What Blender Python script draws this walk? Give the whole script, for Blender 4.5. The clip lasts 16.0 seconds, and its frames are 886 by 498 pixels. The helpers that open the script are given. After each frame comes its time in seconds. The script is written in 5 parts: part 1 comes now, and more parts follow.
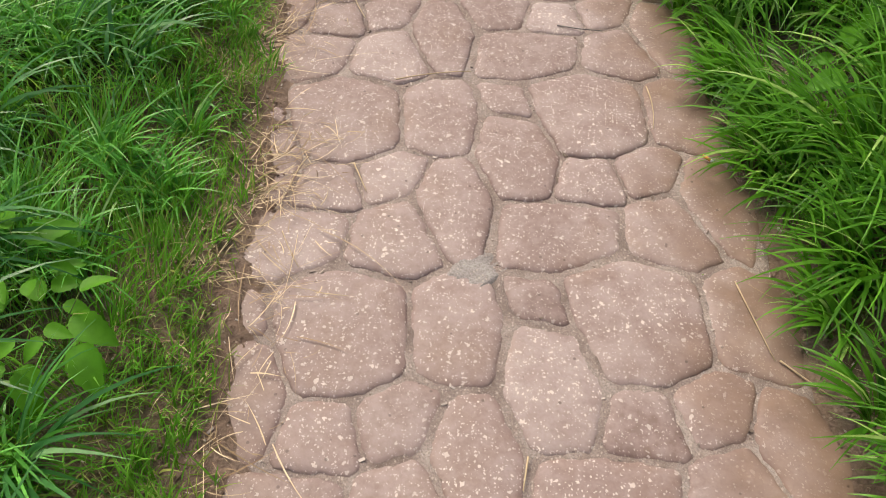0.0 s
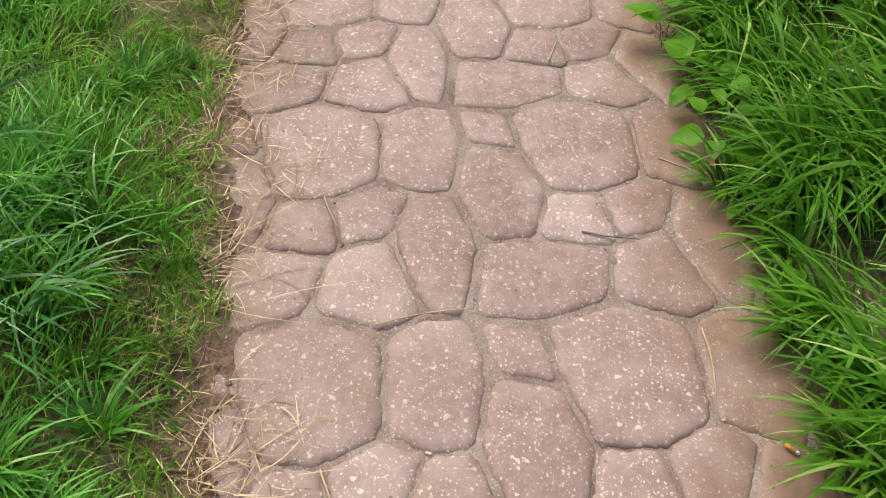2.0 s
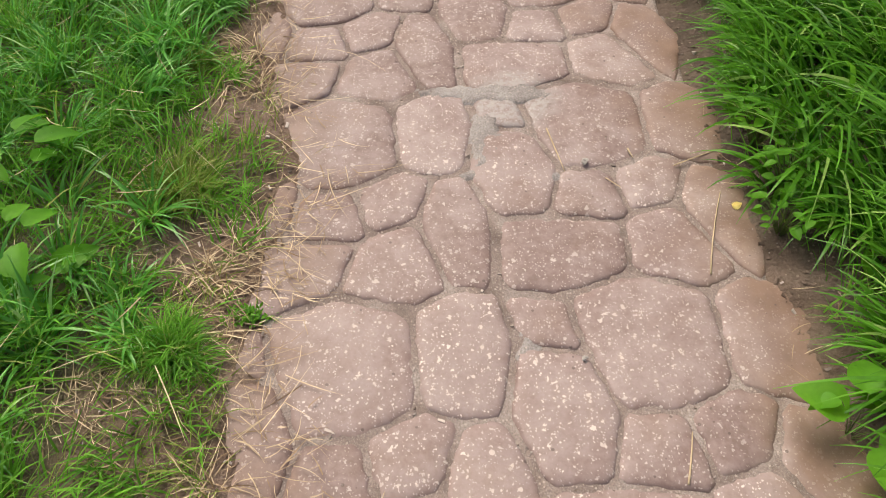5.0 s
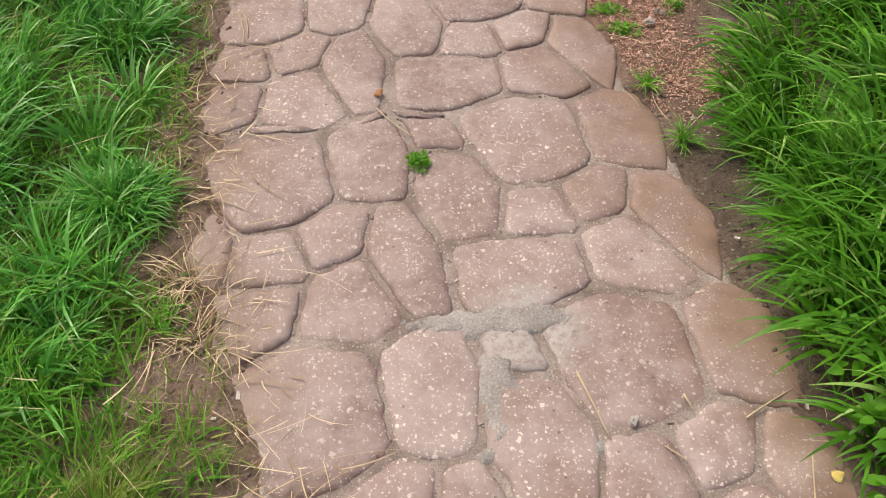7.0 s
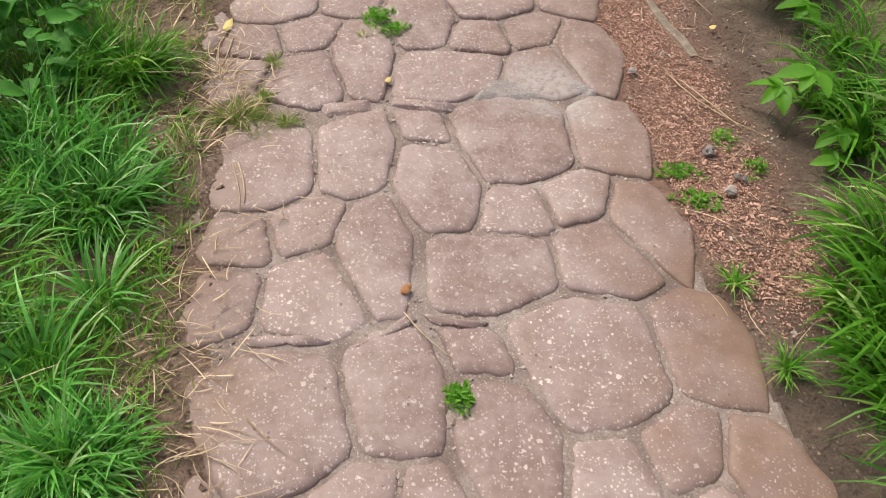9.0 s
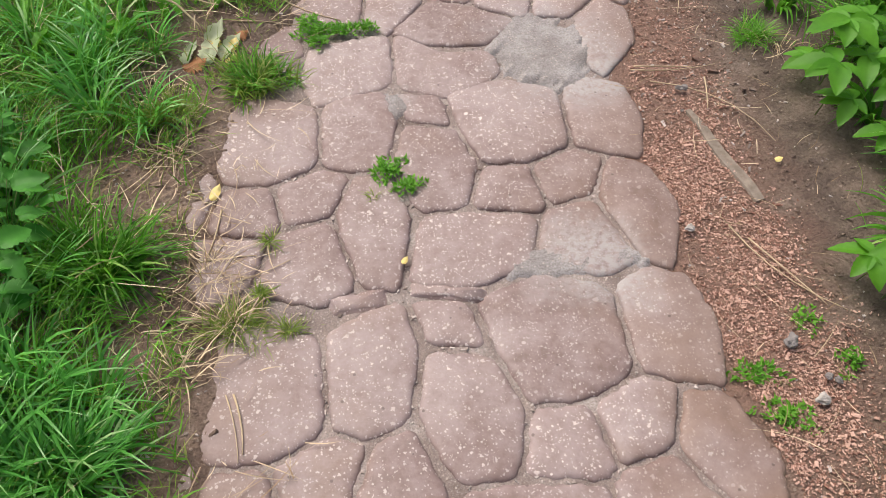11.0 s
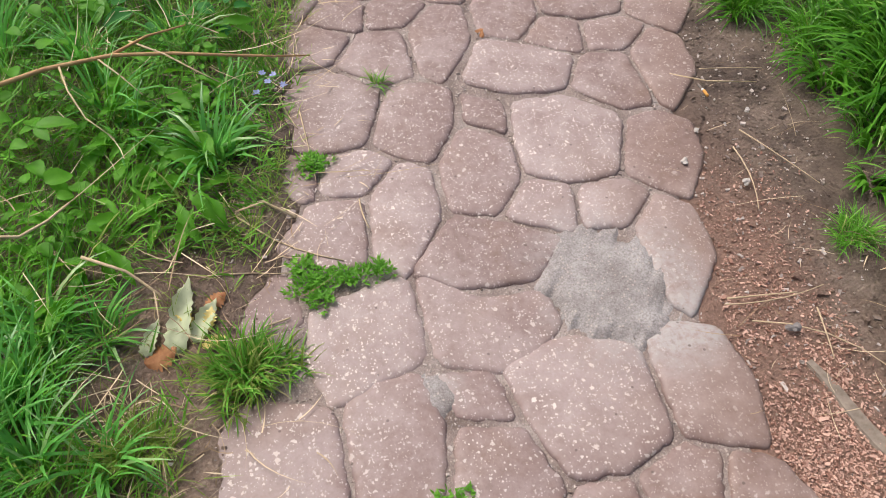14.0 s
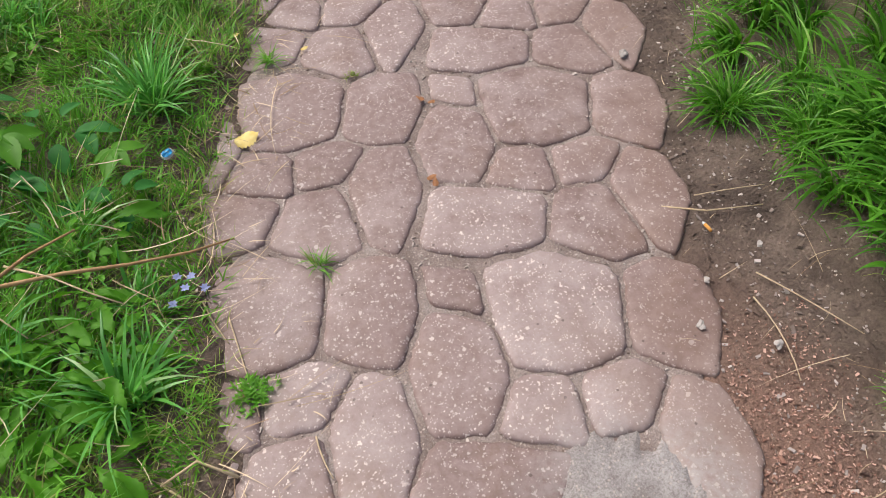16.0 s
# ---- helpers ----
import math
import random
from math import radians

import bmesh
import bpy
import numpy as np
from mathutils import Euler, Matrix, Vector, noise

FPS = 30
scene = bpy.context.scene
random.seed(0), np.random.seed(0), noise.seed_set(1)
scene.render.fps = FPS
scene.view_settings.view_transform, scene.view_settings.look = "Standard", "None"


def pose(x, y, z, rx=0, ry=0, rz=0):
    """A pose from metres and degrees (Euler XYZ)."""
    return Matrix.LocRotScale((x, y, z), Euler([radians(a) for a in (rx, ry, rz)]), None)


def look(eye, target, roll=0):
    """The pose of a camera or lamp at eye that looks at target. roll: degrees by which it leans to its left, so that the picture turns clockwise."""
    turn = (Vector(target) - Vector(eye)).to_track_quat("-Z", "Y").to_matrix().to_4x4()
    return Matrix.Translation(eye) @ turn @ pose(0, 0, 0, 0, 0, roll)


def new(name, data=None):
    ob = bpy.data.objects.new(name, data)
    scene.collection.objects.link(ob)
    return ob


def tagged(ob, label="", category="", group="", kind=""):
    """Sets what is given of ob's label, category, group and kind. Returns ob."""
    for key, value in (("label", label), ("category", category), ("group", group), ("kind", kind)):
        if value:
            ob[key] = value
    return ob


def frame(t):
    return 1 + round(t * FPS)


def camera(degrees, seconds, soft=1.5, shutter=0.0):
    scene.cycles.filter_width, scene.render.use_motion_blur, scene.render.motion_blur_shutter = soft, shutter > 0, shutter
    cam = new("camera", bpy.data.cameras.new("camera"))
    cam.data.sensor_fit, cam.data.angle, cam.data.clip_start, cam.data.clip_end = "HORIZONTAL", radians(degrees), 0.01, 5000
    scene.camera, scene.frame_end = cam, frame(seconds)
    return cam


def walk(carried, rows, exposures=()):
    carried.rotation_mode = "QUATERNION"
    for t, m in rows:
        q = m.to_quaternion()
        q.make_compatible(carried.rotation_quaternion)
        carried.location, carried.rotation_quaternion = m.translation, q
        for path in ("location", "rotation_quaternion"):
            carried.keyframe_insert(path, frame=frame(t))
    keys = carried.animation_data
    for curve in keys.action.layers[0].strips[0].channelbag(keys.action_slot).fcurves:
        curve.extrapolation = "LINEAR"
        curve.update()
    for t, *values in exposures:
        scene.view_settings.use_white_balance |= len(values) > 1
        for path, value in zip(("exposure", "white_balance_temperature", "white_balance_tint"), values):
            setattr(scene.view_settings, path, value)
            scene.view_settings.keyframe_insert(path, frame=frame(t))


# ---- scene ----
EXPOSURE = 0.20
cam = camera(57.0, 16.0, soft=0.7, shutter=0.12)
PATH = [
    (0, (0.112, -0.07, 1.352), (0.016, 1.152, -0.228), 2.3),
    (0.5, (0.074, 0.102, 1.332), (-0.02, 1.328, -0.245), 1.7),
    (1, (0.098, 0.321, 1.34), (0.006, 1.547, -0.238), 1.3),
    (1.5, (0.094, 0.475, 1.326), (0.007, 1.708, -0.247), 1.8),
    (2, (0.027, 0.66, 1.322), (-0.047, 1.887, -0.256), 2.3),
    (2.5, (-0.047, 0.823, 1.325), (-0.113, 2.054, -0.25), 1.2),
    (3, (-0.082, 1.002, 1.304), (-0.125, 2.233, -0.272), 1.4),
    (3.5, (-0.056, 1.216, 1.322), (-0.106, 2.445, -0.255), 1.1),
    (4, (-0.083, 1.385, 1.316), (-0.131, 2.611, -0.264), 1.1),
    (4.5, (-0.17, 1.6, 1.337), (-0.215, 2.827, -0.242), 0.4),
    (4.7, (-0.196, 1.667, 1.331), (-0.24, 2.898, -0.245), 0.0),
    (6.8, (-0.316, 2.37, 1.286), (-0.205, 3.623, -0.268), 1.3),
    (7, (-0.335, 2.426, 1.281), (-0.216, 3.687, -0.267), 0.9),
    (7.5, (-0.364, 2.549, 1.273), (-0.217, 3.809, -0.273), 1.8),
    (8, (-0.352, 2.735, 1.27), (-0.205, 4.004, -0.269), 2.1),
    (8.5, (-0.366, 2.854, 1.266), (-0.209, 4.128, -0.268), 3.2),
    (9, (-0.409, 3.013, 1.262), (-0.243, 4.286, -0.272), 4.0),
    (9.2, (-0.437, 3.087, 1.26), (-0.266, 4.361, -0.272), 4.2),
    (11.3, (-0.394, 3.64, 1.345), (-0.264, 4.865, -0.231), 0.0),
    (11.5, (-0.409, 3.689, 1.341), (-0.268, 4.913, -0.235), 0.5),
    (12, (-0.471, 3.845, 1.353), (-0.302, 5.06, -0.227), 1.5),
    (12.5, (-0.525, 3.964, 1.345), (-0.321, 5.182, -0.228), 2.1),
    (13, (-0.545, 4.063, 1.345), (-0.319, 5.281, -0.225), 1.6),
    (13.5, (-0.528, 4.228, 1.334), (-0.271, 5.44, -0.237), 1.5),
    (14, (-0.521, 4.37, 1.339), (-0.226, 5.579, -0.227), 0.8),
    (14.5, (-0.543, 4.537, 1.312), (-0.199, 5.743, -0.245), -0.1),
    (15, (-0.541, 4.667, 1.323), (-0.163, 5.881, -0.221), -2.9),
    (15.5, (-0.495, 4.761, 1.304), (-0.094, 5.977, -0.233), -3.4),
    (16, (-0.402, 4.86, 1.307), (0.002, 6.078, -0.227), -3.1),
]
walk_rows = [(t, look(eye, target, roll)) for t, eye, target, roll in PATH]
walk(cam, walk_rows, [(0.0, EXPOSURE, 6850, 8), (4.5, EXPOSURE, 6850, 8), (9.0, EXPOSURE, 6650, 8), (12.0, EXPOSURE + 0.04, 6250, 10), (15.3, EXPOSURE, 6250, 10), (16.0, EXPOSURE - 0.10, 6250, 10)])

# ---- world and light: bright overcast sky, softened sun high in front ----
world = bpy.data.worlds.new("sky")
scene.world = world
world.use_nodes = True
wn = world.node_tree
sky = wn.nodes.new("ShaderNodeTexSky")
sky.sky_type = "NISHITA"
sky.sun_disc = False
sky.sun_elevation = radians(58)
sky.sun_rotation = radians(-40)
sky.dust_density = 8.0
sky.air_density = 0.7
sky.ozone_density = 0.3
wn.nodes["Background"].inputs["Strength"].default_value = 0.12
wn.links.new(sky.outputs["Color"], wn.nodes["Background"].inputs["Color"])
sun_data = bpy.data.lights.new("sun", "SUN")
sun_data.energy = 1.5
sun_data.angle = radians(35)
sun_data.color = (1.0, 0.95, 0.88)
sun = new("sun", sun_data)
sun.matrix_world = look((-3.0, 7.0, 8.0), (0.0, 3.0, 0.0))


# ---- materials ----
class Nodes:
    """A short way to wire a node material."""

    def __init__(self, name):
        self.mat = bpy.data.materials.new(name)
        self.mat.use_nodes = True
        self.tree = self.mat.node_tree
        self.bsdf = self.tree.nodes["Principled BSDF"]
        self.out = self.tree.nodes["Material Output"]

    def add(self, kind, ins=None, operation="", feature="", clamp=False, blend=""):
        n = self.tree.nodes.new("ShaderNode" + kind)
        if operation:
            n.operation = operation
        if feature:
            n.feature = feature
        if clamp:
            n.use_clamp = True
        if blend:
            n.data_type, n.blend_type = "RGBA", blend
        for k, v in (ins or {}).items():
            self.put(n.inputs[k], v)
        return n

    def put(self, socket, v):
        if isinstance(v, bpy.types.NodeSocket):
            self.tree.links.new(v, socket)
        else:
            socket.default_value = v

    def coords(self):
        """World-sized coordinates, shifted from piece to piece."""
        geo = self.add("NewGeometry")
        return geo.outputs["Position"]

    def noise(self, scale, detail=4.0, rough=0.55, vec=None):
        n = self.add("TexNoise", {"Scale": scale, "Detail": detail, "Roughness": rough})
        self.put(n.inputs["Vector"], vec if vec is not None else self.coords())
        return n.outputs["Fac"]

    def ramp(self, fac, stops):
        n = self.add("ValToRGB", {"Fac": fac})
        el = n.color_ramp.elements
        while len(el) < len(stops):
            el.new(0.5)
        for e, (p, c) in zip(el, stops):
            e.position, e.color = p, (*c, 1.0) if len(c) == 3 else c
        return n.outputs["Color"]

    def mix(self, fac, a, b, blend="MIX"):
        n = self.add("Mix", blend=blend)
        for i, v in ((0, fac), (6, a), (7, b)):
            if isinstance(v, tuple):
                v = (*v, 1.0)[:4]
            self.put(n.inputs[i], v)
        return n.outputs[2]

    def math(self, op, a, b=0.0, clamp=False):
        n = self.add("Math", operation=op, clamp=clamp)
        self.put(n.inputs[0], a)
        self.put(n.inputs[1], b)
        return n.outputs[0]

    def span(self, v, lo, hi, to_lo=0.0, to_hi=1.0):
        n = self.add("MapRange", {"Value": v, "From Min": lo, "From Max": hi, "To Min": to_lo, "To Max": to_hi})
        return n.outputs["Result"]

    def bump(self, height, strength, distance):
        n = self.add("Bump", {"Height": height, "Strength": strength, "Distance": distance})
        self.put(self.bsdf.inputs["Normal"], n.outputs["Normal"])

    def done(self, color, rough=0.8, spec=0.3):
        self.put(self.bsdf.inputs["Base Color"], (*color, 1.0) if isinstance(color, tuple) else color)
        self.put(self.bsdf.inputs["Roughness"], rough)
        self.put(self.bsdf.inputs["Specular IOR Level"], spec)
        return self.mat


def stone_material():
    m = Nodes("pigmented_concrete")
    rnd = m.add("ObjectInfo").outputs["Random"]
    big = m.noise(3.1, 3)
    mid = m.noise(14.0, 5, 0.6)
    fine = m.noise(160.0, 4, 0.65)
    base = m.ramp(m.math("ADD", m.math("MULTIPLY", rnd, 0.5), m.math("MULTIPLY", mid, 0.55)),
                  [(0.15, (0.182, 0.122, 0.108)), (0.55, (0.262, 0.188, 0.172)), (0.95, (0.340, 0.266, 0.252))])
    # pale dust worn onto some stones
    dust = m.span(m.math("ADD", m.math("MULTIPLY", mid, 0.7), m.math("MULTIPLY", big, 0.9)), 0.74, 1.02)
    base = m.mix(m.math("MULTIPLY", dust, 0.7), base, (0.47, 0.393, 0.378))
    base = m.mix(m.math("MULTIPLY", m.span(rnd, 0.74, 0.92), m.span(mid, 0.35, 0.62, 0.05, 0.45)), base, (0.52, 0.45, 0.435))
    # brown earth film
    mud = m.span(m.noise(5.0, 4, 0.6, m.add("Mapping", {"Vector": m.coords(), "Location": (7, 3, 1)}).outputs[0]), 0.52, 0.72)
    base = m.mix(m.math("MULTIPLY", mud, 0.55), base, (0.25, 0.165, 0.120))
    base = m.mix(m.span(fine, 0.3, 0.7, 0.0, 0.35), base, (0.19, 0.12, 0.10))
    # blotches a finger wide, where the skin has worn to different depths
    base = m.mix(m.span(m.noise(48.0, 4, 0.65), 0.40, 0.66, 0.0, 0.40), base, (0.40, 0.312, 0.297))
    # pale aggregate flecks of several sizes
    flecks = None
    for scale, edge, keep, off in ((62.0, 0.31, 0.71, 0.0), (105.0, 0.34, 0.61, 4.0), (190.0, 0.37, 0.52, 9.0)):
        warp = m.add("TexNoise", {"Scale": scale * 2.2, "Detail": 2.0, "Vector": m.coords()})
        move = m.add("VectorMath", {0: warp.outputs["Color"], 1: (0.95 / scale,) * 3, 2: m.coords()}, operation="MULTIPLY_ADD")
        shift = m.add("VectorMath", {0: move.outputs[0], 1: (off, off, 0.0)}, operation="ADD")
        v = m.add("TexVoronoi", {"Vector": shift.outputs[0], "Scale": scale}, feature="F1")
        sep = m.add("SeparateColor", {"Color": v.outputs["Color"]})
        size = m.span(sep.outputs[1], 0.0, 1.0, edge * 0.35, edge)
        hit = m.math("MULTIPLY", m.math("LESS_THAN", v.outputs["Distance"], size), m.math("GREATER_THAN", sep.outputs[0], keep))
        tone = m.math("MULTIPLY", hit, m.span(sep.outputs[2], 0.0, 1.0, 0.5, 1.0))
        flecks = tone if flecks is None else m.math("MAXIMUM", flecks, tone)
    wear = m.span(m.noise(9.0, 3), 0.30, 0.60, 0.55, 1.0)
    flecks = m.math("MULTIPLY", flecks, m.math("MULTIPLY", wear, m.span(rnd, 0, 1, 0.55, 1.0)))
    base = m.mix(m.math("MULTIPLY", flecks, 0.97), base, (0.86, 0.77, 0.71))
    # mud trodden over the rims on both sides of the path
    place = m.add("SeparateXYZ", {"Vector": m.coords()})
    px, py = place.outputs["X"], place.outputs["Y"]
    blot = m.math("MULTIPLY", m.math("SUBTRACT", m.noise(6.0, 4, 0.6), 0.5), 0.7)
    rim = m.math("MAXIMUM", m.math("SUBTRACT", 0.877, m.math("MULTIPLY", py, 0.149)), m.math("SUBTRACT", m.math("MULTIPLY", py, 0.357), 1.622))
    right = m.span(m.math("ADD", m.math("SUBTRACT", px, rim), blot), -0.28, -0.02)
    verge = m.math("MAXIMUM", m.math("MULTIPLY", m.math("SUBTRACT", 4.8, py), 0.1), m.math("MULTIPLY", m.math("SUBTRACT", py, 4.8), 0.22))
    left = m.math("SUBTRACT", m.math("SUBTRACT", verge, 0.86), px)
    left = m.math("MULTIPLY", m.span(m.math("ADD", left, blot), -0.20, -0.02), 0.62)
    film = m.math("MULTIPLY", m.math("MAXIMUM", right, left), m.span(py, 3.9, 4.7, 0.88, 0.42))
    base = m.mix(film, base, m.ramp(mid, [(0.3, (0.165, 0.098, 0.066)), (0.7, (0.275, 0.178, 0.125))]))
    # cement smeared from the filled joints
    for cx, cy, reach in ((0.05, 5.25, 0.22), (0.02, 4.56, 0.16), (-0.36, 5.08, 0.07), (-0.10, 3.27, 0.13), (0.15, 5.12, 0.12)):
        gap = m.add("VectorMath", {0: m.coords(), 1: (cx, cy, 0.0)}, operation="DISTANCE").outputs["Value"]
        smear = m.span(m.math("ADD", gap, m.math("MULTIPLY", blot, 0.30)), reach, reach * 0.35)
        base = m.mix(m.math("MULTIPLY", smear, m.span(m.noise(60.0, 4, 0.7), 0.36, 0.56, 0.15, 0.85)), base, (0.41, 0.38, 0.365))
    # few dark pits
    pit = m.add("TexVoronoi", {"Vector": m.coords(), "Scale": 42.0})
    psep = m.add("SeparateColor", {"Color": pit.outputs["Color"]})
    pits = m.math("MULTIPLY", m.math("LESS_THAN", pit.outputs["Distance"], 0.13), m.math("GREATER_THAN", psep.outputs[0], 0.85))
    base = m.mix(m.math("MULTIPLY", pits, 0.7), base, (0.10, 0.07, 0.06))
    m.bump(m.math("ADD", m.math("MULTIPLY", fine, 0.5), m.math("ADD", mid, m.math("MULTIPLY", flecks, 0.25))), 0.35, 0.004)
    return m.done(base, m.span(mid, 0.3, 0.7, 0.48, 0.68), 0.5)


def mortar_material(name, low, mean, high):
    m = Nodes(name)
    mid = m.noise(11.0, 5, 0.6)
    fine = m.noise(240.0, 4, 0.7)
    c = m.ramp(mid, [(0.3, low), (0.5, mean), (0.7, high)])
    c = m.mix(m.span(fine, 0.42, 0.66, 0.0, 0.65), c, (0.14, 0.11, 0.10))
    c = m.mix(m.span(m.noise(420.0, 3, 0.7), 0.54, 0.68, 0.0, 0.5), c, (0.58, 0.54, 0.52))
    v = m.add("TexVoronoi", {"Vector": m.coords(), "Scale": 150.0})
    s = m.add("SeparateColor", {"Color": v.outputs["Color"]})
    grain = m.math("MULTIPLY", m.math("LESS_THAN", v.outputs["Distance"], 0.33), m.math("GREATER_THAN", s.outputs[0], 0.72))
    c = m.mix(m.math("MULTIPLY", grain, 0.6), c, (0.56, 0.48, 0.42))
    m.bump(m.math("ADD", fine, m.math("MULTIPLY", grain, 0.6)), 0.6, 0.004)
    return m.done(c, 0.92, 0.2)


def soil_material():
    m = Nodes("damp_soil")
    mid = m.noise(7.0, 6, 0.62)
    fine = m.noise(130.0, 5, 0.7)
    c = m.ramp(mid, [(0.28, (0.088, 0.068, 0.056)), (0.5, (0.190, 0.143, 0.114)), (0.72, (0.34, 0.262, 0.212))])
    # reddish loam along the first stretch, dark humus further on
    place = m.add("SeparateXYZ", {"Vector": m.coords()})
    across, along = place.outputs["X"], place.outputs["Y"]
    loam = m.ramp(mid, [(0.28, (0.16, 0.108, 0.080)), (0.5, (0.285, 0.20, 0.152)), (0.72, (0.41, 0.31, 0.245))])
    # to the right the humus colour also paints shade under the overhanging grass
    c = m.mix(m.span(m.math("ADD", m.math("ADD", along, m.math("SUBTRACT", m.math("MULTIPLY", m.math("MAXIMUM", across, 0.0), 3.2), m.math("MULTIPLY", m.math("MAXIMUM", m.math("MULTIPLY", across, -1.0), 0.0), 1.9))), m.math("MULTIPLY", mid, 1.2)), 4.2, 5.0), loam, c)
    # brick dust trodden into the soil beside the bend
    stretch = m.math("MULTIPLY", m.span(m.math("ABSOLUTE", m.math("SUBTRACT", along, 4.8)), 1.0, 0.55), m.span(m.math("ADD", across, m.math("MULTIPLY", mid, 0.3)), 0.72, 0.52))
    c = m.mix(m.math("MULTIPLY", m.math("MULTIPLY", stretch, m.math("GREATER_THAN", across, 0.0)), 0.75), c, (0.40, 0.245, 0.185))
    c = m.mix(m.span(fine, 0.4, 0.7, 0.0, 0.45), c, (0.075, 0.05, 0.037))
    # old-leaf thatch under turf both sides; near-black first stretch paints shade between blades
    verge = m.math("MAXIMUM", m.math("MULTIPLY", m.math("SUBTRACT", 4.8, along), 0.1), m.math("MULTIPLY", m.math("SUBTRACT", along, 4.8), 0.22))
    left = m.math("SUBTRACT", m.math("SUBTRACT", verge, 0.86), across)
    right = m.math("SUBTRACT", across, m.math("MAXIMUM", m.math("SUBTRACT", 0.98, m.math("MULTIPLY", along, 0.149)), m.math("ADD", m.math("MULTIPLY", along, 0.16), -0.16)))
    thatch_shade = m.span(m.math("ADD", m.math("MAXIMUM", left, right), m.math("MULTIPLY", m.math("SUBTRACT", m.noise(9.0, 4, 0.6), 0.5), 0.5)), 0.16, 0.36)
    # the near-black green is shade put into the colour, the tan is dead thatch
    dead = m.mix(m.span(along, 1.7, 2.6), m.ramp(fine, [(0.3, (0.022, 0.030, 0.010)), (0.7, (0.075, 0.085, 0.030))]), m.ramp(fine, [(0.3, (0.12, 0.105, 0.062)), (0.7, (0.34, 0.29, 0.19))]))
    c = m.mix(m.math("MULTIPLY", thatch_shade, 0.85), c, dead)
    # sown ground further off from the path
    sown = m.math("ADD", m.math("ABSOLUTE", m.math("SUBTRACT", across, 0.1)), m.math("MULTIPLY", mid, 0.6))
    c = m.mix(m.span(sown, 1.7, 2.3, 0.0, 0.95), c, m.ramp(mid, [(0.3, (0.035, 0.085, 0.014)), (0.7, (0.10, 0.19, 0.035))]))
    v = m.add("TexVoronoi", {"Vector": m.coords(), "Scale": 95.0})
    s = m.add("SeparateColor", {"Color": v.outputs["Color"]})
    grit = m.math("MULTIPLY", m.math("LESS_THAN", v.outputs["Distance"], 0.3), m.math("GREATER_THAN", s.outputs[0], 0.85))
    c = m.mix(m.math("MULTIPLY", grit, 0.6), c, (0.42, 0.33, 0.26))
    m.bump(m.math("ADD", m.math("MULTIPLY", fine, 0.8), m.math("ADD", m.math("MULTIPLY", grit, 0.4), m.noise(38.0, 5, 0.65))), 1.0, 0.014)
    return m.done(c, 0.9, 0.25)


def leaf_material(name, dark, light, tip=None, rough=0.45, glow=0.35, seed_noise=6.0, spec=0.28):
    """A leaf that lets light through; colour varies by blade and over the ground."""
    m = Nodes(name)
    isl = m.add("NewGeometry").outputs["Random Per Island"]
    zone = m.noise(seed_noise, 3)
    f = m.math("ADD", m.math("MULTIPLY", isl, 0.6), m.math("MULTIPLY", m.span(zone, 0.3, 0.7), 0.4))
    c = m.ramp(f, [(0.05, dark), (0.95, light)])
    if tip is not None:
        c = m.mix(m.math("GREATER_THAN", isl, 0.93), c, tip)
    c = m.mix(m.span(m.noise(70.0, 2), 0.35, 0.7, 0.0, 0.25), c, tuple(v * 0.55 for v in dark))
    m.done(c, rough, spec)
    tr = m.add("BsdfTranslucent")
    m.put(tr.inputs["Color"], m.mix(0.5, c, (light[0] * 1.3, light[1] * 1.25, light[2] * 0.7)))
    mx = m.add("MixShader", {"Fac": glow})
    m.tree.links.new(m.bsdf.outputs[0], mx.inputs[1])
    m.tree.links.new(tr.outputs[0], mx.inputs[2])
    m.tree.links.new(mx.outputs[0], m.out.inputs["Surface"])
    return m.mat


def plain_material(name, a, b, scale=40.0, rough=0.7, spec=0.3, by_piece=False):
    m = Nodes(name)
    f = m.noise(scale, 4, 0.6)
    if by_piece:
        f = m.math("ADD", m.math("MULTIPLY", f, 0.35), m.math("MULTIPLY", m.add("NewGeometry").outputs["Random Per Island"], 0.65))
    m.bump(m.noise(scale * 6, 3), 0.3, 0.002)
    return m.done(m.ramp(f, [(0.25, a), (0.75, b)]), rough, spec)


STONE = stone_material()
MORTAR = mortar_material("joint_mortar", (0.165, 0.124, 0.105), (0.31, 0.250, 0.221), (0.43, 0.375, 0.342))
SAND = mortar_material("sandy_mortar", (0.26, 0.235, 0.222), (0.37, 0.345, 0.332), (0.50, 0.475, 0.46))
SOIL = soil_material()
GRASS = leaf_material("grass_green", (0.030, 0.140, 0.009), (0.29, 0.66, 0.08), (0.44, 0.46, 0.14), 0.42, 0.28)
GRASS_LONG = leaf_material("grass_long", (0.020, 0.110, 0.006), (0.195, 0.51, 0.045), (0.40, 0.62, 0.16), 0.33, 0.28)
GRASS_BROAD = leaf_material("grass_broad", (0.028, 0.165, 0.018), (0.26, 0.70, 0.135), (0.42, 0.64, 0.26), 0.33, 0.28, 6.0, 0.5)
GRASS_REED = leaf_material("grass_blue_green", (0.018, 0.115, 0.028), (0.125, 0.37, 0.105), (0.30, 0.55, 0.24), 0.30, 0.30, 6.0, 0.5)
GRASS_OLIVE = leaf_material("grass_olive", (0.11, 0.21, 0.030), (0.38, 0.48, 0.11), (0.62, 0.52, 0.28))
STRAW = plain_material("dry_straw", (0.30, 0.20, 0.11), (0.74, 0.60, 0.40), 30.0, 0.6, 0.35, True)
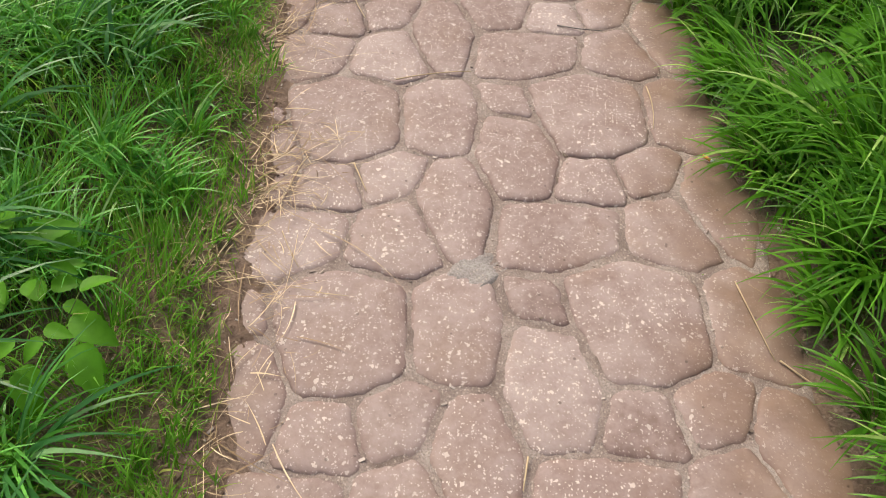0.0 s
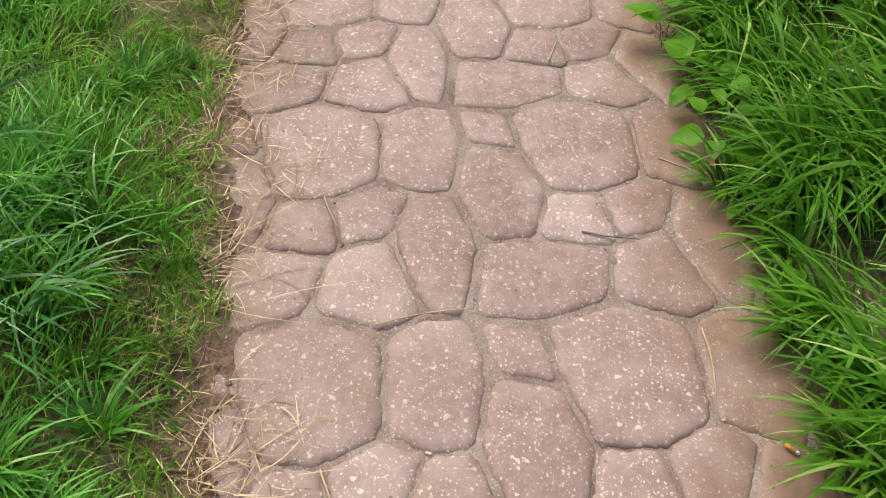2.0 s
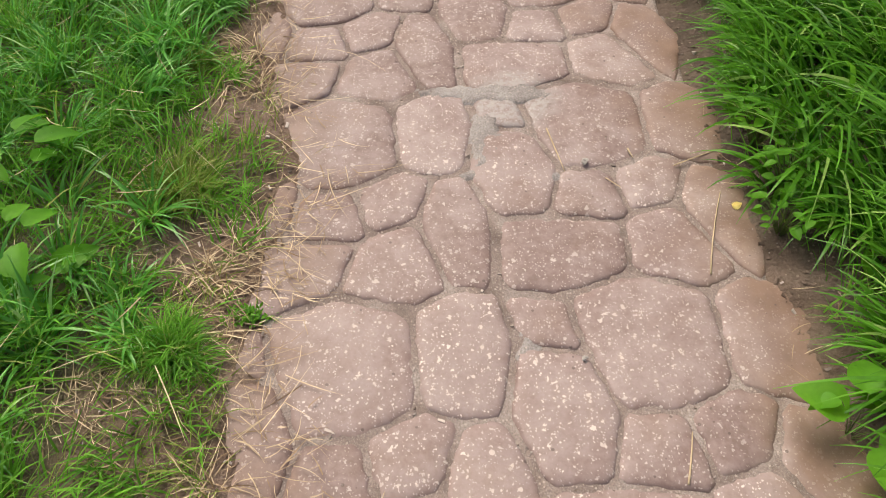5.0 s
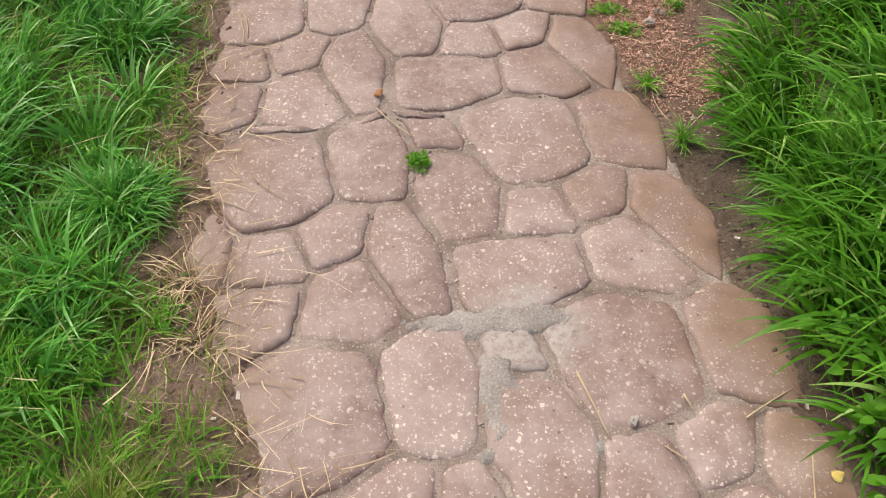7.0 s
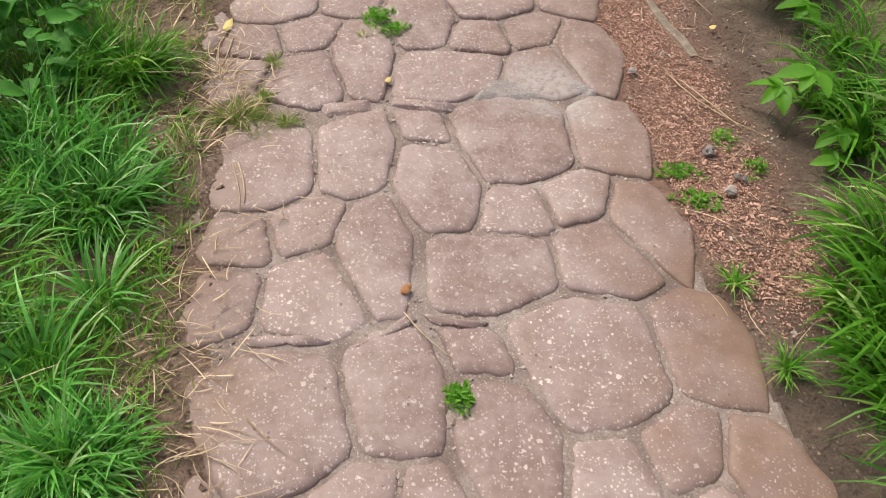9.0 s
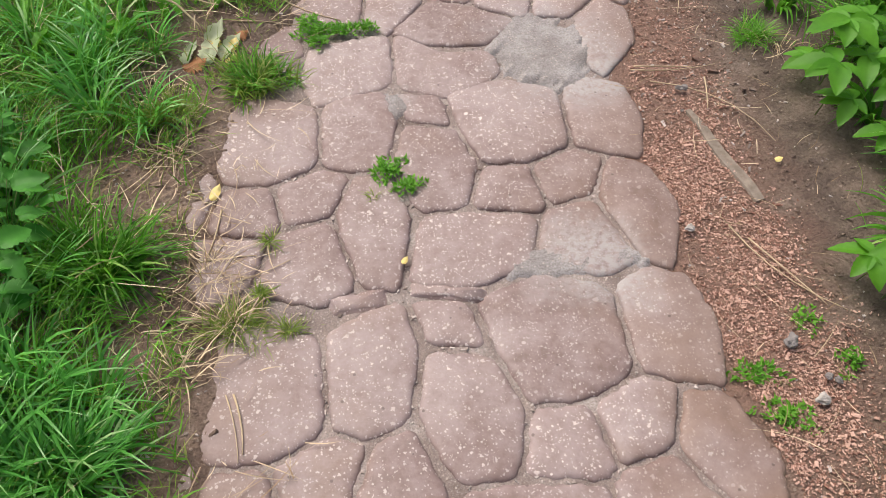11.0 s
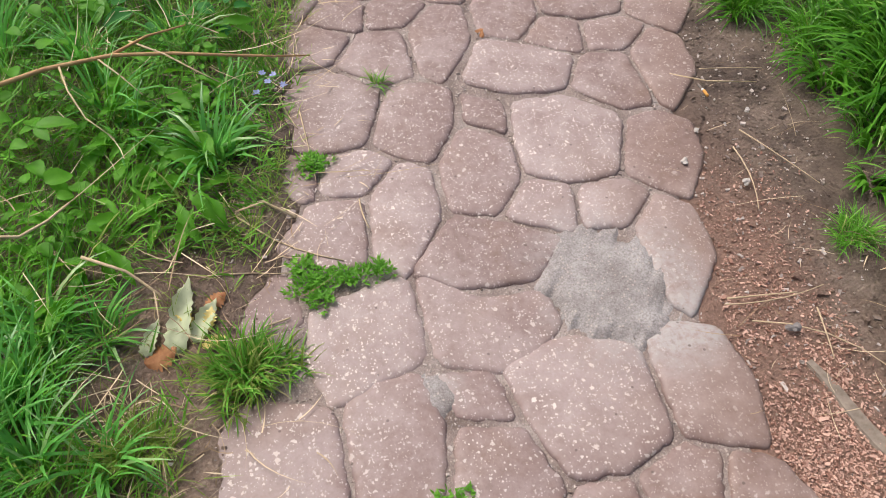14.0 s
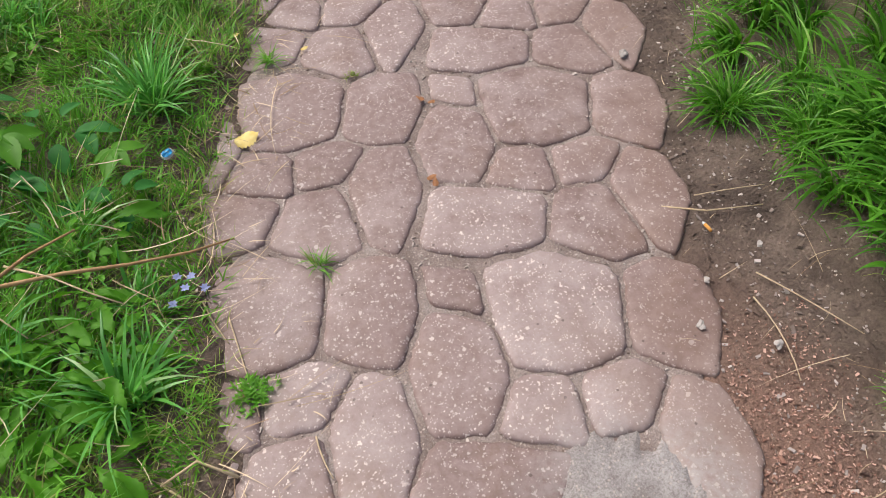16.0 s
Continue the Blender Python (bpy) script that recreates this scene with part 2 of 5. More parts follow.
WEED_DARK = leaf_material("dark_leaf", (0.018, 0.115, 0.022), (0.07, 0.30, 0.05), None, 0.58, 0.3)
WEED = leaf_material("broad_leaf", (0.05, 0.20, 0.015), (0.19, 0.50, 0.03), None, 0.52, 0.42)
NETTLE = leaf_material("nettle_leaf", (0.022, 0.135, 0.016), (0.12, 0.40, 0.045), None, 0.5, 0.3)
CREEPER = leaf_material("creeper_leaf", (0.045, 0.20, 0.014), (0.20, 0.50, 0.04), None, 0.45, 0.42)
MOSS = leaf_material("low_weed", (0.075, 0.24, 0.02), (0.25, 0.56, 0.065), None, 0.5, 0.4)
GRAVEL = plain_material("pale_grit", (0.20, 0.155, 0.13), (0.60, 0.53, 0.48), 60.0, 0.85, 0.2, True)
CHIPS = plain_material("brick_chips", (0.28, 0.148, 0.108), (0.66, 0.44, 0.345), 60.0, 0.85, 0.2, True)


# ---- the plan: edges of the path, by distance along it ----
GRASS_LEFT = [(-2, -0.2), (0.4, -0.32), (0.86, -0.39), (1.43, -0.45), (1.8, -0.53), (2.16, -0.62), (2.62, -0.66), (3.08, -0.63), (3.43, -0.75),
              (3.9, -0.79), (4.4, -0.79), (4.8, -0.84), (5.03, -0.80), (5.3, -0.72), (5.6, -0.6), (5.9, -0.57), (6.3, -0.52), (6.67, -0.37), (6.97, -0.23), (9.5, 0.9)]
GRASS_RIGHT = [(-2, 1.2), (0.62, 0.82), (1.01, 0.69), (1.5, 0.62), (1.9, 0.55), (2.3, 0.48), (2.8, 0.45), (3.1, 0.37), (3.5, 0.39), (3.85, 0.42), (4.1, 0.56),
               (4.5, 0.62), (5.0, 0.68), (5.5, 0.68), (5.9, 0.70), (6.2, 0.71), (6.48, 0.84), (7.2, 1.15), (9.5, 2.1)]
STONE_RIGHT = [(-2, 1.1), (0.85, 0.75), (1.44, 0.66), (2.03, 0.56), (2.6, 0.43), (3.16, 0.35), (3.8, 0.31), (4.4, 0.22), (4.95, 0.20), (5.3, 0.27), (5.72, 0.42),
               (6.3, 0.62), (6.86, 0.82), (9.5, 1.9)]


def edge(line, y):
    return np.interp(y, [p[0] for p in line], [p[1] for p in line])


def ripple(x, y, f, seed=0.0):
    """Smooth uneven values from -1 to 1, cheap enough for many points."""
    return (np.sin(x * f + 1.3 + seed) * np.cos(y * f * 1.17 - seed * 2.1) + 0.6 * np.sin(x * f * 2.3 - y * f * 1.9 + seed * 3.7)
            + 0.4 * np.cos(x * f * 4.1 + y * f * 3.7 + seed)) / 2.0


def ground_height(x, y):
    """Soil: a shallow trough under the path, slopes up over the stones' rims, higher in the turf."""
    left = edge(GRASS_LEFT, y) + 0.05 + 0.025 * ripple(x, y, 9.0, 1.0)
    right = edge(STONE_RIGHT, y) + 0.008 * ripple(x, y, 11.0, 2.0)
    uneven = 0.0032 * ripple(x, y, 23.0, 4.0) + 0.0020 * ripple(x, y, 61.0, 5.0)
    out_l, out_r = left - x, x - right
    z = -0.030 + 0.034 * np.clip(out_l / 0.16 + 0.75, 0, 1) + 0.045 * np.clip((out_l - 0.12) / 0.8, 0, 1)
    flush = -0.012 + 0.011 * np.clip((3.9 - y) / 0.4, 0, 1)
    z = np.maximum(z, np.where(out_r > -0.06, -0.030 + (flush + 0.030) * np.clip(out_r / 0.05 + 0.9 + 0.9 * np.clip((y - 3.6) / 0.3, 0, 1), 0, 1), -1.0))
    z = z + 0.05 * np.clip((out_r - 0.3) / 0.8, 0, 1)
    return z + uneven


def mesh_object(name, verts, faces, material, parent=None, smooth=True):
    me = bpy.data.meshes.new(name)
    me.from_pydata(verts, [], faces)
    me.materials.append(material)
    me.polygons.foreach_set("use_smooth", [smooth] * len(me.polygons))
    ob = new(name, me)
    ob.parent = parent
    return ob


def grid_mesh(name, xs, ys, height, material):
    gx, gy = np.meshgrid(xs, ys)
    co = np.stack([gx, gy, height(gx, gy)], -1).reshape(-1, 3)
    nx, ny = len(xs), len(ys)
    a = (np.arange(ny - 1)[:, None] * nx + np.arange(nx - 1)[None, :]).ravel()
    quads = np.stack([a, a + 1, a + 1 + nx, a + nx], -1)
    return raw_mesh(name, co, quads, material)


def raw_mesh(name, co, quads, material, parent=None):
    """A mesh from arrays of places and of four-cornered faces."""
    me = bpy.data.meshes.new(name)
    me.vertices.add(len(co))
    me.vertices.foreach_set("co", np.ascontiguousarray(co, dtype=np.float32).ravel())
    n = len(quads)
    me.loops.add(n * 4)
    me.loops.foreach_set("vertex_index", np.ascontiguousarray(quads, dtype=np.int32).ravel())
    me.polygons.add(n)
    me.polygons.foreach_set("loop_start", np.arange(0, n * 4, 4, dtype=np.int32))
    me.polygons.foreach_set("use_smooth", np.ones(n, dtype=bool))
    me.update(calc_edges=True)
    me.validate()
    me.materials.append(material)
    ob = new(name, me)
    ob.parent = parent
    return ob


def far(a, b, step):
    """Fine steps from a to b, and ever coarser ones out to the horizon."""
    mid = np.arange(a, b + step / 2, step)
    out = np.array([0.1, 0.3, 0.8, 2, 5, 12, 30, 80, 200, 600.0])
    return np.concatenate([a - out[::-1], mid, b + out])


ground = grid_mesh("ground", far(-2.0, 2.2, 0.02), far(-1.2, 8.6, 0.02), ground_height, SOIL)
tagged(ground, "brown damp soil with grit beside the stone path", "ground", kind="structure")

# ---- the path: a bed of mortar and cast stones from one square mould, laid two abreast ----
# Places where the joints were filled flush or the mortar lies over the stones: x, y, half sizes, height.
PATCHES = [(0.04, 5.25, 0.12, 0.145, 0.0020), (-0.36, 5.08, 0.045, 0.04, -0.003), (-0.03, 4.565, 0.16, 0.035, -0.0012), (-0.13, 3.29, 0.17, 0.035, 0.0005),
           (-0.16, 3.13, 0.04, 0.09, 0.0), (-0.08, 2.50, 0.03, 0.10, -0.0045), (0.10, 0.93, 0.05, 0.05, -0.001), (-0.10, 3.02, 0.10, 0.03, -0.003)]


def bed_height(x, y):
    z = -0.0084 - 0.0022 * np.clip((y - 3.9) / 0.6, 0, 1) + 0.0022 * ripple(x, y, 17.0, 7.0) + 0.0018 * ripple(x, y, 48.0, 8.0) + 0.002 * ripple(x, y, 4.0, 3.0)
    outside = (x < edge(GRASS_LEFT, y) - 0.12) | (x > edge(STONE_RIGHT, y) - 0.035 * np.clip((y - 3.6) / 0.3, 0, 1))
    return np.where(outside, -0.05, z)


pavement = grid_mesh("pavement", np.arange(-1.05, 1.5, 0.012), np.arange(-1.1, 8.2, 0.012), bed_height, MORTAR)
tagged(pavement, "stone path of cast concrete with sandy mortar joints", "path", kind="structure")



def patch(px, py, rx, ry, top):
    """A smear of mortar that fills joints and laps onto the stones."""
    def height(x, y):
        near = np.clip(1.25 - np.hypot((x - px) / rx, (y - py) / ry) + 0.28 * ripple(x, y, 30.0, px) + 0.22 * ripple(x, y, 90.0, py), 0, 1)
        return -0.016 + (top + 0.016) * np.clip(near * 2.2, 0, 1) + 0.0007 * ripple(x, y, 80.0, 2.0)
    ob = grid_mesh("mortar_patch", np.arange(px - rx * 1.6, px + rx * 1.6, 0.008), np.arange(py - ry * 1.6, py + ry * 1.6, 0.008), height, SAND)
    ob.parent = pavement


for one in PATCHES:
    patch(*one)

# Junctions of the mould's joints, in metres; the mould repeats every 0.592 m across and 0.600 m along.
JOINT = dict(A=(-0.181, 0.119), B=(-0.045, 0.103), C=(0.097, 0.157), D=(0.243, 0.109), E=(0.323, 0.152), G=(-0.151, -0.008), H=(-0.019, -0.030), I=(0.028, -0.150), J=(0.140, -0.154), K=(0.246, -0.102), L=(0.319, -0.134), M=(-0.182, -0.158), N=(-0.008, -0.286), O=(0.168, -0.285), P=(0.272, -0.259), Q=(-0.126, -0.293), X=(0.146, -0.306))
# Each stone by its junctions: > is the next mould across, v the one below.
SHAPES = dict(small="A B H G", centre="G H I N Q M", big="B C D K J I H", hex="D E A> G> M> L K", side="I J O X N", knob="J K L P O",
              leaf="L M> Q> A>v Ev P", quad="O P Ev Dv Cv X", wide="N X Cv Bv Av Q")
# Where each casting lies: its place and turn.
CASTS_LEFT = [(-0.056, -0.435, 10.0), (-0.156, 0.155, 10.0), (-0.256, 0.745, 6.9), (-0.356, 1.336, 7.1), (-0.445, 1.935, 6.7), (-0.538, 2.519, 6.1), (-0.610, 3.104, 7.2), (-0.708, 3.684, 9.2), (-0.779, 4.326, 1.6), (-0.782, 4.994, -0.6), (-0.560, 5.930, -21.4), (-0.351, 6.510, -22.4), (-0.094, 7.097, -29.4), (0.136, 7.647, -24.0)]
CASTS_RIGHT = [(0.529, -0.338, 10.0), (0.429, 0.252, 10.0), (0.329, 0.842, 6.1), (0.230, 1.432, 6.3), (0.136, 2.024, 6.1), (0.046, 2.596, 2.9), (-0.031, 3.193, 3.0), (-0.127, 3.784, 4.3), (-0.194, 4.394, 0.4), (-0.192, 5.011, -3.0), (-0.004, 5.722, -23.7), (0.219, 6.301, -25.5), (0.431, 6.864, -25.2), (0.661, 7.414, -23.0)]


CASTS = (CASTS_LEFT, CASTS_RIGHT)
BORDER = "AB BC CD DE EA AG GM MQ QA"


def junction(key):
    x, y = JOINT[key[0]]
    return Vector((x + (0.592 if ">" in key else 0.0), y - (0.600 if "v" in key else 0.0)))


def laid(cast, p):
    """A place in the mould, carried to where that casting lies."""
    x, y, turn = cast
    c, s = math.cos(radians(turn)), math.sin(radians(turn))
    return Vector((x + c * p.x - s * p.y, y + s * p.x + c * p.y))


def corner(side, n, key):
    """A stone's corner: the rim of a casting gives way to the casting laid beside it."""
    own = laid(CASTS[side][n], junction(key))
    other = side + (1 if ">" in key else 0), n - (1 if "v" in key else 0)
    if other == (side, n) or other[0] > 1 or other[1] < 0:
        return own
    to = laid(CASTS[other[0]][other[1]], junction(key[0])) - own
    if to.length > 0.075:
        return own
    turn = radians(CASTS[side][n][2])
    along, across = Vector((-math.sin(turn), math.cos(turn))), Vector((math.cos(turn), math.sin(turn)))
    if "v" in key:
        to -= along * min(0.0, to.dot(along) + 0.010)
    if ">" in key:
        to -= across * max(0.0, to.dot(across) - 0.010)
    return own + to


def inset(poly, gaps):
    """The polygon with each side moved inwards by its own gap."""
    n = len(poly)
    area = sum(poly[i].x * poly[(i + 1) % n].y - poly[(i + 1) % n].x * poly[i].y for i in range(n))
    sign = 1.0 if area > 0 else -1.0
    out = []
    for i in range(n):
        a, b, c = poly[i - 1], poly[i], poly[(i + 1) % n]
        u, v = (b - a).normalized(), (c - b).normalized()
        nu, nv = Vector((-u.y, u.x)) * sign, Vector((-v.y, v.x)) * sign
        turn = u.x * v.y - u.y * v.x
        if abs(turn) < 0.25:
            out.append(b + (nu + nv).normalized() * (gaps[i - 1] + gaps[i]) * 0.5)
        else:
            p, q = b + nu * gaps[i - 1], b + nv * gaps[i]
            k = ((q.x - p.x) * v.y - (q.y - p.y) * v.x) / turn
            out.append(p + u * k)
    return out


def rounded(poly, times=2, cut=0.11):
    for _ in range(times):
        out = []
        for i, a in enumerate(poly):
            b = poly[(i + 1) % len(poly)]
            out += [a.lerp(b, cut), a.lerp(b, 1 - cut)]
        poly = out
    return poly


def worn(line, rng, step=0.011):
    """The outline in finger-wide steps, crumbled a little out of true."""
    out = []
    for i, a in enumerate(line):
        b = line[(i + 1) % len(line)]
        k = max(1, round((b - a).length / step))
        out += [a.lerp(b, j / k) for j in range(k)]
    f, g, h = (rng.uniform(0, 6.28) for _ in range(3))
    mid = sum(out, Vector((0, 0))) / len(out)
    res = []
    for p in out:
        d = p - mid
        w = 0.0022 * math.sin(d.x * 95 + f) * math.cos(d.y * 88 + g) + 0.0015 * math.sin((d.x + d.y) * 210 + h) + rng.gauss(0, 0.0008)
        res.append(p + d.normalized() * w)
    return res, mid


def stone_mesh(name, corners, gaps, rng):
    """A cast stone about its own middle: worn outline, rounded shoulder, faintly domed and uneven top."""
    line, mid = worn(rounded(inset(corners, gaps)), rng)
    n, verts, faces = len(line), [], []
    reach = min((p - mid).length for p in line)
    soft = 1.0 if mid.y < 3.9 else 0.68  # crisper shoulders further on
    seed = rng.uniform(0, 50)
    for shrink, z in ((0.0, -0.040), (0.0, -0.0112), (0.0022, -0.0070), (0.0075, -0.0037), (0.017, -0.0014), (0.032, -0.0002)):
        for p in line:
            d = mid - p
            q = p + d.normalized() * min(shrink * soft, 0.55 * reach)
            dip = 0.0011 * noise.noise(Vector((q.x * 38, q.y * 38, seed))) if shrink else 0.0
            verts.append((q.x - mid.x, q.y - mid.y, z + dip))
    rings = 6
    for r in range(rings - 1):
        faces += [(r * n + i, r * n + (i + 1) % n, (r + 1) * n + (i + 1) % n, (r + 1) * n + i) for i in range(n)]
    verts.append((0, 0, 0.0009))
    faces += [((rings - 1) * n + i, (rings - 1) * n + (i + 1) % n, rings * n) for i in range(n)]
    me = bpy.data.meshes.new(name)
    me.from_pydata(verts, [], faces)
    me.materials.append(STONE)
    me.polygons.foreach_set("use_smooth", [True] * len(me.polygons))
    bm = bmesh.new()
    bm.from_mesh(me)
    bmesh.ops.recalc_face_normals(bm, faces=bm.faces)
    bm.to_mesh(me)
    bm.free()
    return me, mid


def lay(corners, gaps, rng, sunk=0.0):
    me, mid = stone_mesh("paving_stone", corners, gaps, rng)
    ob = new("paving_stone", me)
    ob.parent = pavement
    ob.matrix_basis = pose(mid.x, mid.y, sunk + rng.uniform(-0.0022, 0.0012), rng.gauss(0, 0.28), rng.gauss(0, 0.28), rng.gauss(0, 0.35))


def lay_stones():
    rng = random.Random(5)
    for side in (0, 1):
        for n, cast in enumerate(CASTS[side]):
            for kind, keys in SHAPES.items():
                if side == 1 and n == 10 and kind == "quad":
                    continue
                keys = keys.split()
                corners = [corner(side, n, k) for k in keys]
                gaps = []
                for k, to in zip(keys, keys[1:] + keys[:1]):
                    rim = k[0] + to[0] in BORDER or to[0] + k[0] in BORDER
                    wide = 0.0010 if cast[1] > 3.0 else 0.0  # wider joints further on
                    gaps.append((rng.uniform(0.0040, 0.0075) if rim else rng.uniform(0.0016, 0.0040)) + wide + (0.004 if kind == "small" else 0.0))
                lay(corners, gaps, rng)
    # the wedge where the path bends, and the gaps between casts, filled with odd stones
    for corners in ("-0.565 5.325 -0.348 5.370 -0.346 5.150 -0.548 5.078 -0.592 5.186",
                    "-0.346 5.372 -0.216 5.272 -0.090 5.268 -0.07 5.18 -0.139 5.112 -0.23 5.088 -0.348 5.135",
                    "-0.84 5.440 -0.580 5.420 -0.566 5.275 -0.84 5.257",
                    "-0.543 4.524 -0.398 4.547 -0.404 4.484 -0.514 4.474",
                    "-0.359 4.553 -0.202 4.518 -0.202 4.476 -0.366 4.508",
                    "-0.461 3.836 -0.343 3.915 -0.329 3.890 -0.434 3.824",
                    "-0.670 3.871 -0.489 3.876 -0.488 3.841 -0.651 3.842",
                    "-0.331 3.912 -0.185 3.882 -0.221 3.862 -0.310 3.878"):
        n = [float(v) for v in corners.split()]
        poly = [Vector(n[i:i + 2]) for i in range(0, len(n), 2)]
        lay(poly, [0.002] * len(poly), rng, -0.0028)


lay_stones()


# ---- grass and litter ----
def blades(name, base, length, width, heading, lean, curl, material, rng, segments=4, twist=0.5, parent=None, bend=0.06):
    """Many grass blades in one mesh: each tapers and bends over towards its heading."""
    n = len(length)
    s = np.linspace(0, 1, segments + 1)
    ang = lean[:, None] + curl[:, None] * s[None, :]
    step = length[:, None] / segments
    up = np.concatenate([np.zeros((n, 1)), np.cumsum(np.cos(ang[:, :-1]) * step, 1)], 1)
    out = np.concatenate([np.zeros((n, 1)), np.cumsum(np.sin(ang[:, :-1]) * step, 1)], 1)
    up = np.maximum(up, 0.003 - 0.0 * up)
    ca, sa = np.cos(heading)[:, None], np.sin(heading)[:, None]
    sway = rng.normal(0, bend, n)[:, None] * length[:, None] * s[None, :] ** 2
    cx = base[:, 0:1] + out * ca - sway * sa
    cy = base[:, 1:2] + out * sa + sway * ca
    cz = base[:, 2:3] + up
    w = width[:, None] * np.clip(1.0 - s[None, :] ** 2.2, 0.06, 1) * (0.7 + 0.6 * np.minimum(s[None, :] * 3, 0.5)) * 0.5
    roll = rng.normal(0, twist, n)[:, None]
    sx, sy, sz = -sa * np.cos(roll), ca * np.cos(roll), np.sin(roll) + 0 * sa
    left = np.stack([cx - w * sx, cy - w * sy, cz - w * sz], -1)
    right = np.stack([cx + w * sx, cy + w * sy, cz + w * sz], -1)
    co = np.stack([left, right], 2).reshape(-1, 3)
    first = (np.arange(n) * (segments + 1) * 2)[:, None] + (np.arange(segments) * 2)[None, :]
    quads = np.stack([first, first + 1, first + 3, first + 2], -1).reshape(-1, 4)
    return raw_mesh(name, co, quads, material, parent)


def scatter(rng, n, x0, x1, y0, y1, chance):
    """Places on the ground, kept where chance() allows."""
    x, y = rng.uniform(x0, x1, n), rng.uniform(y0, y1, n)
    keep = rng.uniform(0, 1, n) < chance(x, y)
    x, y = x[keep], y[keep]
    return np.stack([x, y, ground_height(x, y) - 0.004], -1)


def smooth(v, a, b):
    t = np.clip((v - a) / (b - a), 0, 1)
    return t * t * (3 - 2 * t)


BARE = [(-0.88, 2.42, 0.10), (-0.80, 2.78, 0.09), (-0.74, 3.20, 0.08), (-0.80, 3.50, 0.06), (-0.98, 4.02, 0.07), (-0.90, 4.42, 0.06), (-0.93, 4.85, 0.10), (-0.93, 5.20, 0.10),
        (-0.80, 5.36, 0.14), (-0.70, 4.95, 0.10), (0.60, 2.10, 0.05), (-0.85, 6.75, 0.06), (-0.56, 6.37, 0.05)]


def off_left(x, y):
    return edge(GRASS_LEFT, y) + 0.05 * smooth(y, 5.3, 6.1) + 0.03 * ripple(x, y, 13.0, 9.0) - x


def off_right(x, y):
    return x - edge(GRASS_RIGHT, y) - 0.03 * ripple(x, y, 13.0, 6.0)


def open_soil(x, y):
    k = np.ones_like(x)
    for bx, by, r in BARE:
        k *= smooth(np.hypot(x - bx, y - by) + 0.03 * ripple(x, y, 40.0, bx), r * 0.7, r * 1.4)
    return k


def bushy(x, y):
    """Uneven thickness of the turf."""
    return 0.55 + 0.45 * ripple(x, y, 8.0, 2.5)


def drift(x, y, seed):
    """A direction that neighbouring blades share."""
    return 3.4 * ripple(x, y, 5.0, seed) + 2.2 * ripple(x, y, 13.0, seed + 2.0)


def clumps(x, y):
    """Thick and thin spots of a hand's breadth."""
    return np.clip(0.62 + 0.75 * ripple(x, y, 31.0, 1.7), 0.10, 1)


# Where broad-leaved plants crowd out the grass: x, y, reach.
LEAFY = [(-0.70, 0.66, 0.15), (-1.13, 2.78, 0.17), (-1.32, 4.62, 0.27), (-1.20, 5.72, 0.24), (-0.95, 5.60, 0.22), (-1.24, 6.08, 0.22), (-0.84, 6.40, 0.18), (-0.78, 5.98, 0.14),
         (0.72, 4.92, 0.18), (0.60, 4.36, 0.11), (0.51, 2.22, 0.09), (0.47, 2.98, 0.08), (1.28, 6.2, 0.14)]


def free(x, y):
    """How far the grass has the ground to itself."""
    k = np.ones_like(x)
    for bx, by, r in LEAFY:
        k *= 0.30 + 0.70 * smooth(np.hypot(x - bx, y - by) + 0.05 * ripple(x, y, 22.0, by), r * 0.7, r * 1.2)
    return k


def tussocks(rng, centres, few, many, spread):
    """Blades set in tussocks: each one's foot, the way it fans out, and its tussock's vigour."""
    per = rng.integers(few, many, len(centres))
    own = np.repeat(np.arange(len(centres)), per)
    n = len(own)
    a, r = rng.uniform(0, 2 * np.pi, n), spread * np.sqrt(rng.uniform(0, 1, n))
    r = r * rng.uniform(0.6, 1.4, len(centres))[own]
    x, y = centres[own, 0] + r * np.cos(a), centres[own, 1] + r * np.sin(a)
    return np.stack([x, y, ground_height(x, y) - 0.004], -1), a + rng.normal(0, 0.6, n), rng.uniform(0.7, 1.25, len(centres))[own]


def towards(heading, aim, pull):
    """Headings drawn part of the way towards one direction."""
    return np.arctan2((1 - pull) * np.sin(heading) + pull * np.sin(aim), (1 - pull) * np.cos(heading) + pull * np.cos(aim))


